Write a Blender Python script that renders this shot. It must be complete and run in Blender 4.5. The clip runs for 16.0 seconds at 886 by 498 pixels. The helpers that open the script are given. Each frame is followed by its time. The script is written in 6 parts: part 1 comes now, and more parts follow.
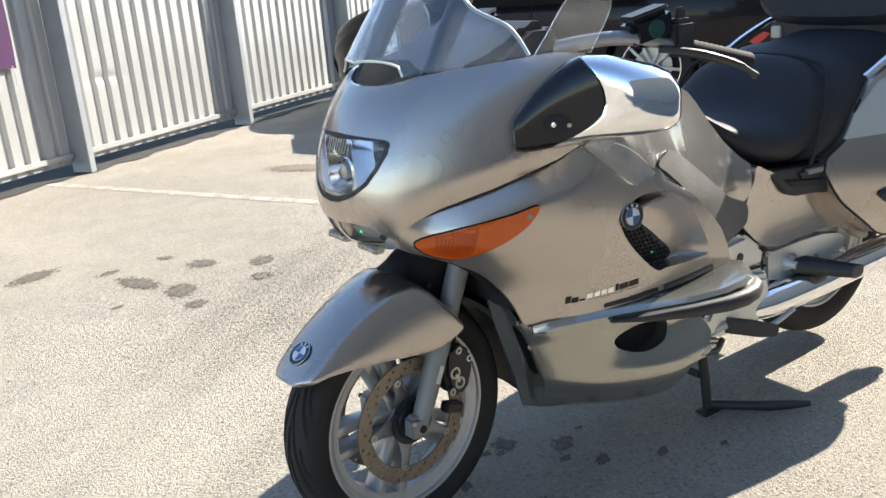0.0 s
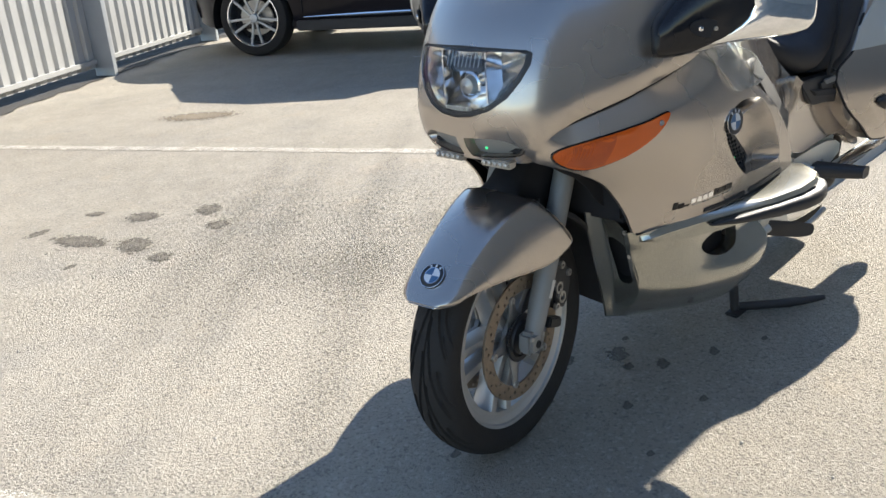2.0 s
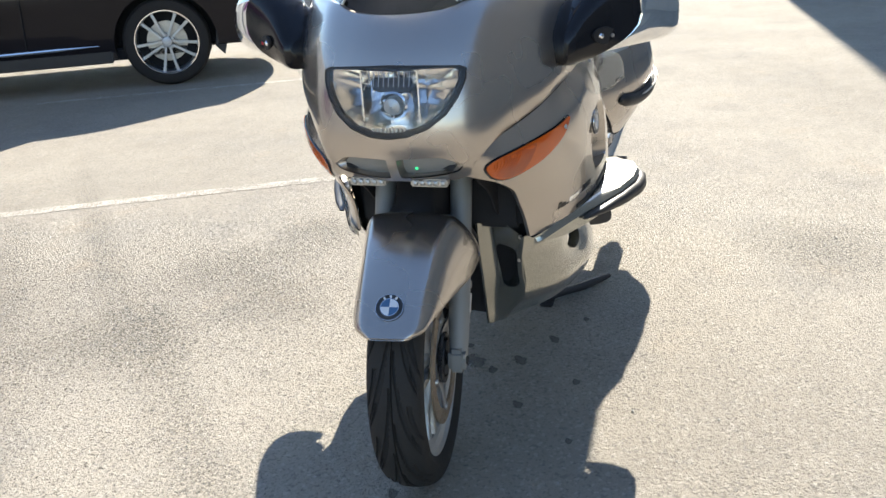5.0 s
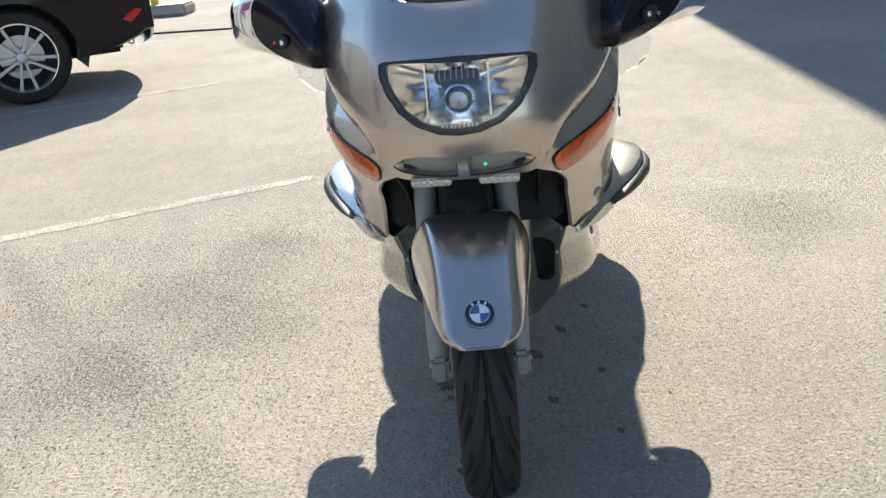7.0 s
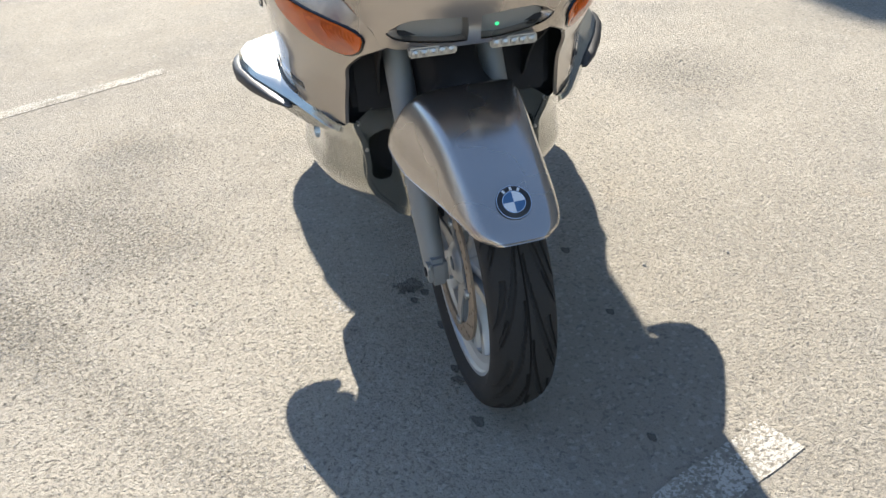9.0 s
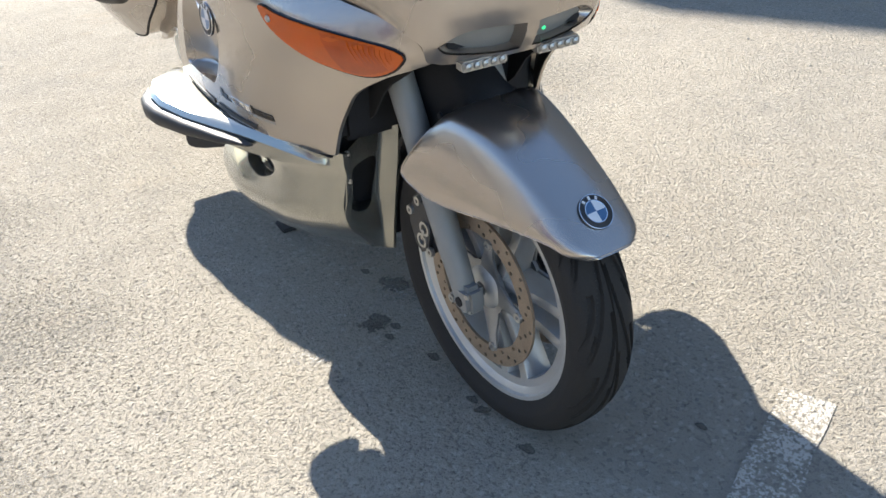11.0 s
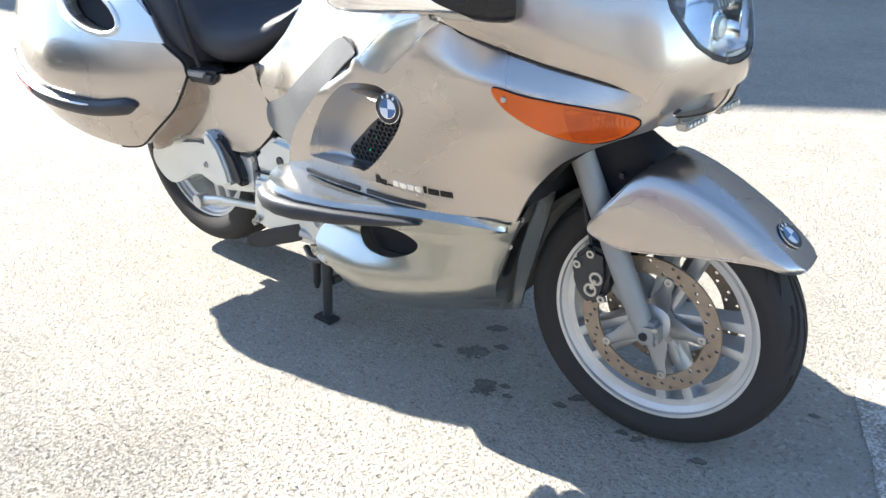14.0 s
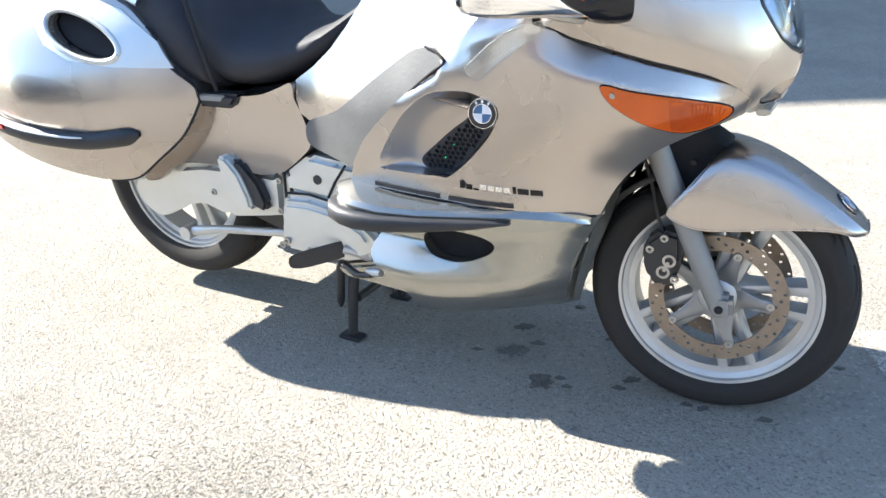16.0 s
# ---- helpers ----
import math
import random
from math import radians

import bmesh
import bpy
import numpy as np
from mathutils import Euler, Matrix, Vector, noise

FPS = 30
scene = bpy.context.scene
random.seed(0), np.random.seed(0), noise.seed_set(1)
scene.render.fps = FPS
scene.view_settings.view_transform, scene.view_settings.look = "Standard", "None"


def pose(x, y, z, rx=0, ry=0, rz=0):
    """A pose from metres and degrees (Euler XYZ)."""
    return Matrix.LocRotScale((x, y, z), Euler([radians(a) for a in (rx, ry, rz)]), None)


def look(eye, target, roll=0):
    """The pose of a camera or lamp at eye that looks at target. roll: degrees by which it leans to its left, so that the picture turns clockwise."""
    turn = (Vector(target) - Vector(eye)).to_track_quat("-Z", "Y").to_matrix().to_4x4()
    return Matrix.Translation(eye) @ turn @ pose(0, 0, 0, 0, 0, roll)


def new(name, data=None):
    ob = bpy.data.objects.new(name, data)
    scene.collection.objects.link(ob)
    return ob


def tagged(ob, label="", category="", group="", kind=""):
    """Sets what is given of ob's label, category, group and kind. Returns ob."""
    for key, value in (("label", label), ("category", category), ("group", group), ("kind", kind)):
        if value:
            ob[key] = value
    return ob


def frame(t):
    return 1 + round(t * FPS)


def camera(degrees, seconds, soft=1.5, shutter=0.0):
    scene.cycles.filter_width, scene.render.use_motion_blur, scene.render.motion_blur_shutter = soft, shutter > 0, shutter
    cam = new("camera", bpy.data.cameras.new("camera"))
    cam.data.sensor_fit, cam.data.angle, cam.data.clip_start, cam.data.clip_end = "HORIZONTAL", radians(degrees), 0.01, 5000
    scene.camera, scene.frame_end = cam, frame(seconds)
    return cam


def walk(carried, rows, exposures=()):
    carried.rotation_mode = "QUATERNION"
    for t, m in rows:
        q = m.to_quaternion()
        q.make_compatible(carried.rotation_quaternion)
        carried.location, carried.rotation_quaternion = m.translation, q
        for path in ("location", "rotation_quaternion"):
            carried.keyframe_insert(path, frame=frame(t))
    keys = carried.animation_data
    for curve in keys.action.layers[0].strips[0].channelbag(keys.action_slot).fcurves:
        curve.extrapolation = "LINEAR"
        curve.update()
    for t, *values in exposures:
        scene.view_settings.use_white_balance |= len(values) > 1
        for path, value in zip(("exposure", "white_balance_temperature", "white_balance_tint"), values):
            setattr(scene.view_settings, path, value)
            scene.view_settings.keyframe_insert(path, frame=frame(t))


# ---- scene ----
cam = camera(53.8, 16.0)
# the world is the motorcycle's own: x ahead of it, y to its left, the front axle over the origin
METRES = 4.624
ROWS = [
    (0.0, 0.0, 0.0, 0.0, -0.95, -15.84, 3.37),
    (0.5, -0.0407, -0.017, -0.0004, -4.31, -16.41, 4.19),
    (1.0, -0.0743, -0.0176, -0.0062, -5.85, -17.97, 3.47),
    (1.5, -0.1096, -0.0011, -0.008, -9.46, -19.21, 3.72),
    (2.0, -0.1416, 0.0156, -0.009, -13.02, -19.66, 3.39),
    (2.5, -0.1806, 0.0153, -0.006, -17.38, -18.69, 3.45),
    (3.0, -0.2064, 0.0166, -0.0046, -22.68, -18.78, 3.83),
    (3.5, -0.2242, 0.0365, -0.0096, -27.38, -19.97, 4.07),
    (4.0, -0.2409, 0.063, -0.0086, -32.28, -20.24, 4.0),
    (4.5, -0.264, 0.0779, -0.008, -37.16, -19.64, 3.6),
    (7.0, -0.3286, 0.1847, -0.0062, -52.29, -20.24, 5.63),
    (7.5, -0.3429, 0.2114, -0.0052, -55.79, -21.31, 5.24),
    (8.0, -0.3422, 0.234, -0.0127, -58.28, -23.91, 4.17),
    (8.5, -0.3314, 0.2631, -0.0145, -61.52, -26.72, 5.17),
    (9.0, -0.3257, 0.2826, -0.0205, -66.04, -28.94, 5.79),
    (11.5, -0.3454, 0.4352, -0.0175, -90.27, -29.2, 5.43),
    (12.0, -0.3665, 0.4686, -0.0129, -94.56, -28.71, 5.22),
    (12.5, -0.3793, 0.4988, -0.011, -96.05, -27.7, 4.41),
    (13.0, -0.3712, 0.5338, -0.0103, -97.67, -26.47, 4.75),
    (13.5, -0.3573, 0.5661, -0.0067, -101.31, -25.9, 4.98),
    (14.0, -0.3515, 0.5943, -0.0039, -104.86, -24.49, 3.91),
    (14.5, -0.3578, 0.6347, 0.0013, -109.46, -23.16, 3.43),
    (15.0, -0.3565, 0.6637, 0.0017, -112.03, -22.52, 2.97),
    (15.5, -0.3368, 0.691, 0.0008, -115.06, -22.83, 3.83),
    (16.0, -0.3188, 0.7142, -0.0003, -117.97, -23.84, 4.07),
]
EXPOSURES = [(0.0, 1.74, 6850, 10), (0.7, 1.71, 6850, 10), (1.5, 1.61, 6850, 10), (3.0, 1.47, 6600, 10), (4.5, 1.66, 6750, 10), (7.0, 1.47, 6850, 10), (8.0, 1.49, 6850, 10), (9.0, 1.52, 6800, 10),
             (11.5, 1.74, 6700, 10), (12.5, 1.92, 6650, 10), (14.0, 2.26, 6400, 10), (16.0, 2.26, 6400, 10)]
walk(cam, [(t, pose(0.9217, 1.6703, 1.3022, -1.645, 1.096, 146.594) @ pose(METRES * x, METRES * y, METRES * z, 90 + pitch, roll, yaw))
           for t, x, y, z, yaw, pitch, roll in ROWS], EXPOSURES)

# ---- light ----
SUN = Vector((-1.38, -0.06, 1.0))
world = bpy.data.worlds.new("sky")
scene.world = world
world.use_nodes = True
sky = world.node_tree.nodes.new("ShaderNodeTexSky")
sky.sky_type, sky.sun_disc = "NISHITA", False
sky.sun_elevation = math.atan2(SUN.z, math.hypot(SUN.x, SUN.y))
sky.dust_density, sky.ozone_density = 0.2, 3.0
sky.sun_rotation = math.atan2(SUN.x, SUN.y)
sky_out = world.node_tree.nodes["Background"]
sky_out.inputs["Strength"].default_value = 0.108
world.node_tree.links.new(sky.outputs[0], sky_out.inputs[0])
sun = new("sun", bpy.data.lights.new("sun", "SUN"))
sun.data.energy, sun.data.angle, sun.data.color = 4.85, radians(0.53), (1.0, 0.95, 0.86)
sun.matrix_world = look(SUN * 20, (0, 0, 0))

# ---- materials ----
def surface(name, base, rough=0.5, metal=0.0, vary=0.12, scale=6.0, grain=0.0, grain_scale=300.0, coat=0.0, rough_vary=0.08, second=None, bump=0.0, bump_scale=40.0, spec=0.5, coat_rough=0.08):
    """A principled material: broad stains, fine grain and relief, all in object space."""
    m = bpy.data.materials.new(name)
    m.use_nodes = True
    nt = m.node_tree
    p = nt.nodes["Principled BSDF"]
    L = nt.links.new
    tc = nt.nodes.new("ShaderNodeTexCoord")
    n1 = nt.nodes.new("ShaderNodeTexNoise")
    n1.inputs["Scale"].default_value, n1.inputs["Detail"].default_value = scale, 3
    L(tc.outputs["Object"], n1.inputs["Vector"])
    n2 = nt.nodes.new("ShaderNodeTexNoise")
    n2.inputs["Scale"].default_value, n2.inputs["Detail"].default_value = grain_scale, 2
    L(tc.outputs["Object"], n2.inputs["Vector"])
    ramp = nt.nodes.new("ShaderNodeMix")
    ramp.data_type = "RGBA"
    dark = second or [c * (1 - vary) for c in base]
    light = base if second else [min(1, c * (1 + vary)) for c in base]
    ramp.inputs["A"].default_value, ramp.inputs["B"].default_value = (*dark, 1), (*light, 1)
    sharp = nt.nodes.new("ShaderNodeMapRange")
    sharp.inputs["From Min"].default_value, sharp.inputs["From Max"].default_value = 0.2, 0.8
    L(n1.outputs["Fac"], sharp.inputs["Value"])
    L(sharp.outputs[0], ramp.inputs["Factor"])
    out = ramp.outputs["Result"]
    if grain:
        g = nt.nodes.new("ShaderNodeMapRange")
        g.inputs["To Min"].default_value, g.inputs["To Max"].default_value = 1 - grain, 1 + grain
        L(n2.outputs["Fac"], g.inputs["Value"])
        mul = nt.nodes.new("ShaderNodeVectorMath")
        mul.operation = "SCALE"
        L(out, mul.inputs[0])
        L(g.outputs[0], mul.inputs["Scale"])
        out = mul.outputs[0]
    L(out, p.inputs["Base Color"])
    r = nt.nodes.new("ShaderNodeMapRange")
    r.inputs["To Min"].default_value, r.inputs["To Max"].default_value = max(0.02, rough - rough_vary), min(1, rough + rough_vary)
    L(n1.outputs["Fac"], r.inputs["Value"])
    L(r.outputs[0], p.inputs["Roughness"])
    p.inputs["Metallic"].default_value = metal
    p.inputs["Coat Weight"].default_value, p.inputs["Coat Roughness"].default_value = coat, coat_rough
    p.inputs["Specular IOR Level"].default_value = spec
    if bump:
        n3 = nt.nodes.new("ShaderNodeTexNoise")
        n3.inputs["Scale"].default_value, n3.inputs["Detail"].default_value = bump_scale, 4
        L(tc.outputs["Object"], n3.inputs["Vector"])
        b = nt.nodes.new("ShaderNodeBump")
        b.inputs["Strength"].default_value, b.inputs["Distance"].default_value = 1.0, bump
        L(n3.outputs["Fac"], b.inputs["Height"])
        L(b.outputs[0], p.inputs["Normal"])
    return m


def clear(name, color, rough=0.02, weight=1.0, ior=1.3, dust=0.0):
    m = bpy.data.materials.new(name)
    m.use_nodes = True
    p = m.node_tree.nodes["Principled BSDF"]
    p.inputs["Base Color"].default_value = (*color, 1)
    p.inputs["Roughness"].default_value, p.inputs["IOR"].default_value = rough, ior
    p.inputs["Transmission Weight"].default_value = weight
    if dust:  # specks of dust that scatter the light
        tc, n, r = (m.node_tree.nodes.new(k) for k in ("ShaderNodeTexCoord", "ShaderNodeTexNoise", "ShaderNodeMapRange"))
        n.inputs["Scale"].default_value, n.inputs["Detail"].default_value = 210.0, 3.0
        for k, v in zip(("From Min", "From Max", "To Min", "To Max"), (0.68, 0.71, weight, weight - dust)):
            r.inputs[k].default_value = v
        m.node_tree.links.new(tc.outputs["Object"], n.inputs["Vector"])
        m.node_tree.links.new(n.outputs["Fac"], r.inputs["Value"])
        m.node_tree.links.new(r.outputs[0], p.inputs["Transmission Weight"])
    return m


PAINT = surface("champagne_metallic_paint", (0.430, 0.385, 0.345), 0.275, 0.90, 0.03, 3, 0.05, 2600, rough_vary=0.03, coat=1.0, coat_rough=0.05)
PAINT.node_tree.nodes["Principled BSDF"].inputs["Specular Tint"].default_value = (0.72, 0.70, 0.68, 1)
LOWER = surface("satin_silver_paint", (0.325, 0.320, 0.284), 0.25, 0.88, 0.04, 4, 0.05, 2600, rough_vary=0.03, coat=1.0, coat_rough=0.05)
SILVER = surface("silver_grey_paint", (0.60, 0.61, 0.585), 0.36, 0.6, 0.06, 8, 0.05, 700, rough_vary=0.08)
ALLOY = surface("cast_alloy", (0.50, 0.51, 0.51), 0.45, 0.7, 0.1, 12, 0.08, 400, bump=0.0004, bump_scale=250)
CARRIER = surface("dull_cast_carrier", (0.26, 0.265, 0.27), 0.40, 0.7, 0.15, 14, 0.1, 400)
FORK = surface("painted_fork_grey", (0.24, 0.24, 0.233), 0.55, 0.25, 0.07, 14, 0.05, 500)
CHROME = surface("chrome", (0.86, 0.86, 0.87), 0.06, 1.0, 0.03, 8, rough_vary=0.03)
STEEL = surface("dull_steel", (0.42, 0.41, 0.39), 0.38, 0.9, 0.15, 30, 0.1, 500)
DISC = surface("rusty_brake_disc", (0.36, 0.275, 0.195), 0.52, 0.5, 0.14, 25, 0.25, 260, second=(0.22, 0.17, 0.125))
RUBBER = surface("tyre_rubber", (0.027, 0.025, 0.0235), 0.82, 0, 0.25, 20, 0.2, 300, spec=0.3, second=(0.026, 0.024, 0.022), bump=0.0004, bump_scale=400)
BLACK = surface("black_plastic", (0.020, 0.020, 0.022), 0.5, 0, 0.2, 20, 0.1, 600, bump=0.0003, bump_scale=500)
GLOSSBLACK = surface("glossy_black_cover", (0.008, 0.008, 0.010), 0.10, 0, 0.2, 10, rough_vary=0.04, spec=0.32)
VINYL = surface("black_seat_vinyl", (0.030, 0.030, 0.034), 0.62, 0, 0.2, 12, 0.15, 500, bump=0.0004, bump_scale=260, spec=0.22)
PAD = surface("dark_grey_rubber_pad", (0.098, 0.096, 0.092), 0.62, 0, 0.2, 12, 0.15, 300, bump=0.0006, bump_scale=120, spec=0.55)
AMBER = surface("amber_lens", (0.53, 0.084, 0.003), 0.13, 0, 0.1, 14, spec=0.5, rough_vary=0.05)
AMBERDEEP = surface("deep_amber_lens", (0.40, 0.056, 0.002), 0.16, 0, 0.2, 30, 0.12, 500, spec=0.5, rough_vary=0.06)
WHITE = surface("white_enamel", (0.62, 0.63, 0.65), 0.25, 0, 0.04, 20)
BLUE = surface("blue_enamel", (0.045, 0.115, 0.23), 0.3, 0, 0.05, 20)
REFLECTOR = surface("lamp_reflector", (0.93, 0.89, 0.83), 0.18, 1.0, 0.02, 20, rough_vary=0.06, bump=0.002, bump_scale=26)
# near black, so that gaps and hollows carry their shade in the colour
DARK = surface("dark_recess", (0.019, 0.019, 0.021), 0.75, 0, 0.25, 20, 0.15, 300, spec=0.25)
GLASS = clear("lens_glass", (0.97, 0.98, 0.99), 0.02, ior=1.35)
# the screen's blue is the sky's reflection, put into its base colour
SCREEN = clear("sky_blue_screen", (0.76, 0.84, 0.94), 0.03, 0.955, ior=1.5, dust=0.4)
SCREENEDGE = surface("pale_plastic_edge", (0.30, 0.36, 0.43), 0.22, 0, 0.08, 10, spec=0.6)
PERSPEX = clear("clear_perspex", (0.90, 0.93, 0.94), 0.06, 0.96, ior=1.35)
CARPAINT = surface("dark_brown_car_paint", (0.0085, 0.0072, 0.0105), 0.3, 0.0, 0.1, 3, 0.1, 800, coat=0.24, rough_vary=0.05, spec=0.12, coat_rough=0.03)
CARGLASS = surface("dark_car_glass", (0.01, 0.011, 0.012), 0.06, 0, 0.1, 3)
GALV = surface("pale_galvanised_sheet", (0.43, 0.435, 0.43), 0.42, 0.25, 0.05, 2.5, 0.04, 200, rough_vary=0.08)
POSTGREY = surface("grey_steel_post", (0.33, 0.35, 0.37), 0.5, 0.3, 0.1, 5, 0.08, 200)
BANNER = surface("purple_banner_cloth", (0.052, 0.007, 0.066), 0.7, 0, 0.15, 4)
YELLOW = surface("yellow_post_paint", (0.65, 0.42, 0.05), 0.5, 0, 0.1, 8)
CONCRETE = surface("grey_concrete", (0.36, 0.34, 0.31), 0.9, 0, 0.12, 6, 0.2, 80, bump=0.003, bump_scale=60)
RED = surface("red_reflector", (0.5, 0.01, 0.015), 0.15, 0, 0.1, 10, coat=0.5)
GREEN = surface("teal_grille_coating", (0.012, 0.05, 0.045), 0.3, 0.2, 0.2, 30)
# emissive green for the small dots in the inlet and behind the grilles
GREENDOT = bpy.data.materials.new("green_dot")
GREENDOT.use_nodes = True
GREENDOT.node_tree.nodes["Principled BSDF"].inputs["Base Color"].default_value = (0.02, 0.5, 0.2, 1)
GREENDOT.node_tree.nodes["Principled BSDF"].inputs["Emission Color"].default_value = (0.05, 1.0, 0.35, 1)
GREENDOT.node_tree.nodes["Principled BSDF"].inputs["Emission Strength"].default_value = 0.3
RENDERED = surface("grey_rendered_wall", (0.27, 0.255, 0.24), 0.9, 0, 0.08, 1.5, 0.08, 60)


def ground_material(name, worn_paint=0.0, stain=None):
    """Pale, dusty old asphalt: exposed chips, bleached dust, grey patches; or worn line paint or a soaked stain on it."""
    m = bpy.data.materials.new(name)
    m.use_nodes = True
    nt = m.node_tree
    L = nt.links.new
    N = nt.nodes.new
    p = nt.nodes["Principled BSDF"]
    tc = N("ShaderNodeTexCoord")

    def noise_tex(scale, detail=4, rough=0.55):
        n = N("ShaderNodeTexNoise")
        n.inputs["Scale"].default_value, n.inputs["Detail"].default_value, n.inputs["Roughness"].default_value = scale, detail, rough
        L(tc.outputs["Object"], n.inputs["Vector"])
        return n.outputs["Fac"]

    def span(v, a, b, c, d):
        r = N("ShaderNodeMapRange")
        for k, x in zip(("From Min", "From Max", "To Min", "To Max"), (a, b, c, d)):
            r.inputs[k].default_value = x
        L(v, r.inputs["Value"])
        return r.outputs[0]

    def mixed(f, a, b):
        x = N("ShaderNodeMix")
        x.data_type = "RGBA"
        L(f, x.inputs["Factor"])
        for k, v in (("A", a), ("B", b)):
            if isinstance(v, tuple):
                x.inputs[k].default_value = (*v, 1)
            else:
                L(v, x.inputs[k])
        return x.outputs["Result"]

    def chips(scale):
        v = N("ShaderNodeTexVoronoi")
        v.inputs["Scale"].default_value = scale
        L(tc.outputs["Object"], v.inputs["Vector"])
        return v

    away = N("ShaderNodeVectorMath")
    away.operation = "DISTANCE"
    L(tc.outputs["Object"], away.inputs[0])
    away.inputs[1].default_value = (-0.75, -1.48, 0.0)
    ravelled = N("ShaderNodeMath")  # one stretch has lost its binder and is rougher than the rest
    ravelled.operation, ravelled.use_clamp = "ADD", True
    L(span(away.outputs["Value"], 0.35, 1.1, 0.45, 0.0), ravelled.inputs[0])
    L(span(noise_tex(1.15, 5, 0.6), 0.36, 0.64, 0.27, 0.76), ravelled.inputs[1])
    rough_area = ravelled.outputs[0]
    pits = N("ShaderNodeMath")
    pits.operation = "MULTIPLY"
    L(span(noise_tex(130, 3, 0.65), 0.60, 0.68, 0, 0.7), pits.inputs[0])
    L(rough_area, pits.inputs[1])
    pits = pits.outputs[0]
    base = mixed(span(noise_tex(0.55, 5), 0.38, 0.62, 0, 1), (0.257, 0.235, 0.198), (0.333, 0.304, 0.254))
    base = mixed(span(noise_tex(1.7, 6, 0.65), 0.50, 0.68, 0, 0.5), base, (0.222, 0.213, 0.194))
    base = mixed(span(noise_tex(6.0, 5, 0.7), 0.42, 0.70, 0, 0.4), base, (0.372, 0.340, 0.284))
    base = mixed(span(noise_tex(3.1, 4, 0.6), 0.60, 0.74, 0, 0.3), base, (0.370, 0.296, 0.215))
    base = mixed(span(noise_tex(24, 5, 0.7), 0.50, 0.70, 0, 0.30), base, (0.200, 0.186, 0.164))
    v1 = chips(112)
    stone = N("ShaderNodeSeparateColor")
    L(v1.outputs["Color"], stone.inputs[0])
    base = mixed(span(stone.outputs[0], 0.82, 0.92, 0, 0.34), base, (0.450, 0.420, 0.364))
    base = mixed(span(stone.outputs[1], 0.88, 0.95, 0, 0.46), base, (0.155, 0.148, 0.137))
    # shade of the small pits, laid in as dark colour
    base = mixed(pits, base, (0.096, 0.089, 0.078))
    height = N("ShaderNodeMath")
    height.operation = "ADD"
    dome = N("ShaderNodeMath")
    dome.operation = "MULTIPLY"
    L(span(v1.outputs["Distance"], 0.0, 0.6, 1.0, 0.0), dome.inputs[0])
    L(span(stone.outputs[2], 0.55, 0.95, 0.0, 0.55), dome.inputs[1])
    grit = N("ShaderNodeMath")
    grit.operation = "MULTIPLY"
    pocket = noise_tex(100, 3, 0.6)
    L(span(pocket, 0.34, 0.52, 0.0, 1.0), grit.inputs[0])
    L(rough_area, grit.inputs[1])
    fine = N("ShaderNodeMath")
    fine.operation = "ADD"
    L(dome.outputs[0], fine.inputs[0])
    L(span(noise_tex(260, 3, 0.65), 0.3, 0.7, 0.0, 0.36), fine.inputs[1])
    L(fine.outputs[0], height.inputs[0])
    L(grit.outputs[0], height.inputs[1])
    # low spots of the relief get their shade painted into the base colour
    hollow_shade = N("ShaderNodeMath")
    hollow_shade.operation = "MULTIPLY"
    L(span(pocket, 0.355, 0.44, 0.60, 0.0), hollow_shade.inputs[0])
    L(rough_area, hollow_shade.inputs[1])
    base = mixed(hollow_shade.outputs[0], base, (0.055, 0.051, 0.045))
    torn = N("ShaderNodeMath")  # stones torn out of the ravelled stretch
    torn.operation = "MULTIPLY"
    L(span(noise_tex(62, 4, 0.62), 0.345, 0.405, 1.0, 0.0), torn.inputs[0])
    L(span(away.outputs["Value"], 0.5, 1.35, 1.0, 0.38), torn.inputs[1])
    # the torn-out holes are also coloured near black for the shade in them
    base = mixed(torn.outputs[0], base, (0.060, 0.055, 0.048))
    sunk = N("ShaderNodeMath")
    sunk.operation = "SUBTRACT"
    L(height.outputs[0], sunk.inputs[0])
    L(torn.outputs[0], sunk.inputs[1])
    if worn_paint:
        wear = N("ShaderNodeMath")
        wear.operation = "ADD"
        L(noise_tex(9, 6, 0.7), wear.inputs[0])
        L(span(noise_tex(120, 3, 0.7), 0.3, 0.7, -0.30, 0.30), wear.inputs[1])
        base = mixed(span(wear.outputs[0], 0.50, 0.57, 0, worn_paint), base, (0.56, 0.535, 0.485))
    if stain:
        base = mixed(span(noise_tex(30, 3), 0.3, 0.7, stain[3] * 0.75, stain[3]), base, stain[:3])
        mid = N("ShaderNodeVectorMath")
        mid.operation = "DISTANCE"
        flat = N("ShaderNodeVectorMath")
        flat.operation = "MULTIPLY"
        flat.inputs[1].default_value = (1.0, 1.0, 0.0)
        L(tc.outputs["Generated"], flat.inputs[0])
        L(flat.outputs[0], mid.inputs[0])
        mid.inputs[1].default_value = (0.5, 0.5, 0.0)
        edge = N("ShaderNodeMath")
        edge.operation = "ADD"
        L(mid.outputs["Value"], edge.inputs[0])
        L(span(noise_tex(34, 5, 0.65), 0.25, 0.75, -0.24, 0.24), edge.inputs[1])
        cover = span(edge.outputs[0], 0.22 - stain[4], 0.34 + stain[4], stain[5], 0.0)
        if stain[4] > 0.1:  # only the pits have darkened
            pitted = N("ShaderNodeMath")
            pitted.operation = "MULTIPLY"
            L(cover, pitted.inputs[0])
            L(span(noise_tex(105, 4, 0.8), 0.50, 0.58, 0.0, 1.0), pitted.inputs[1])
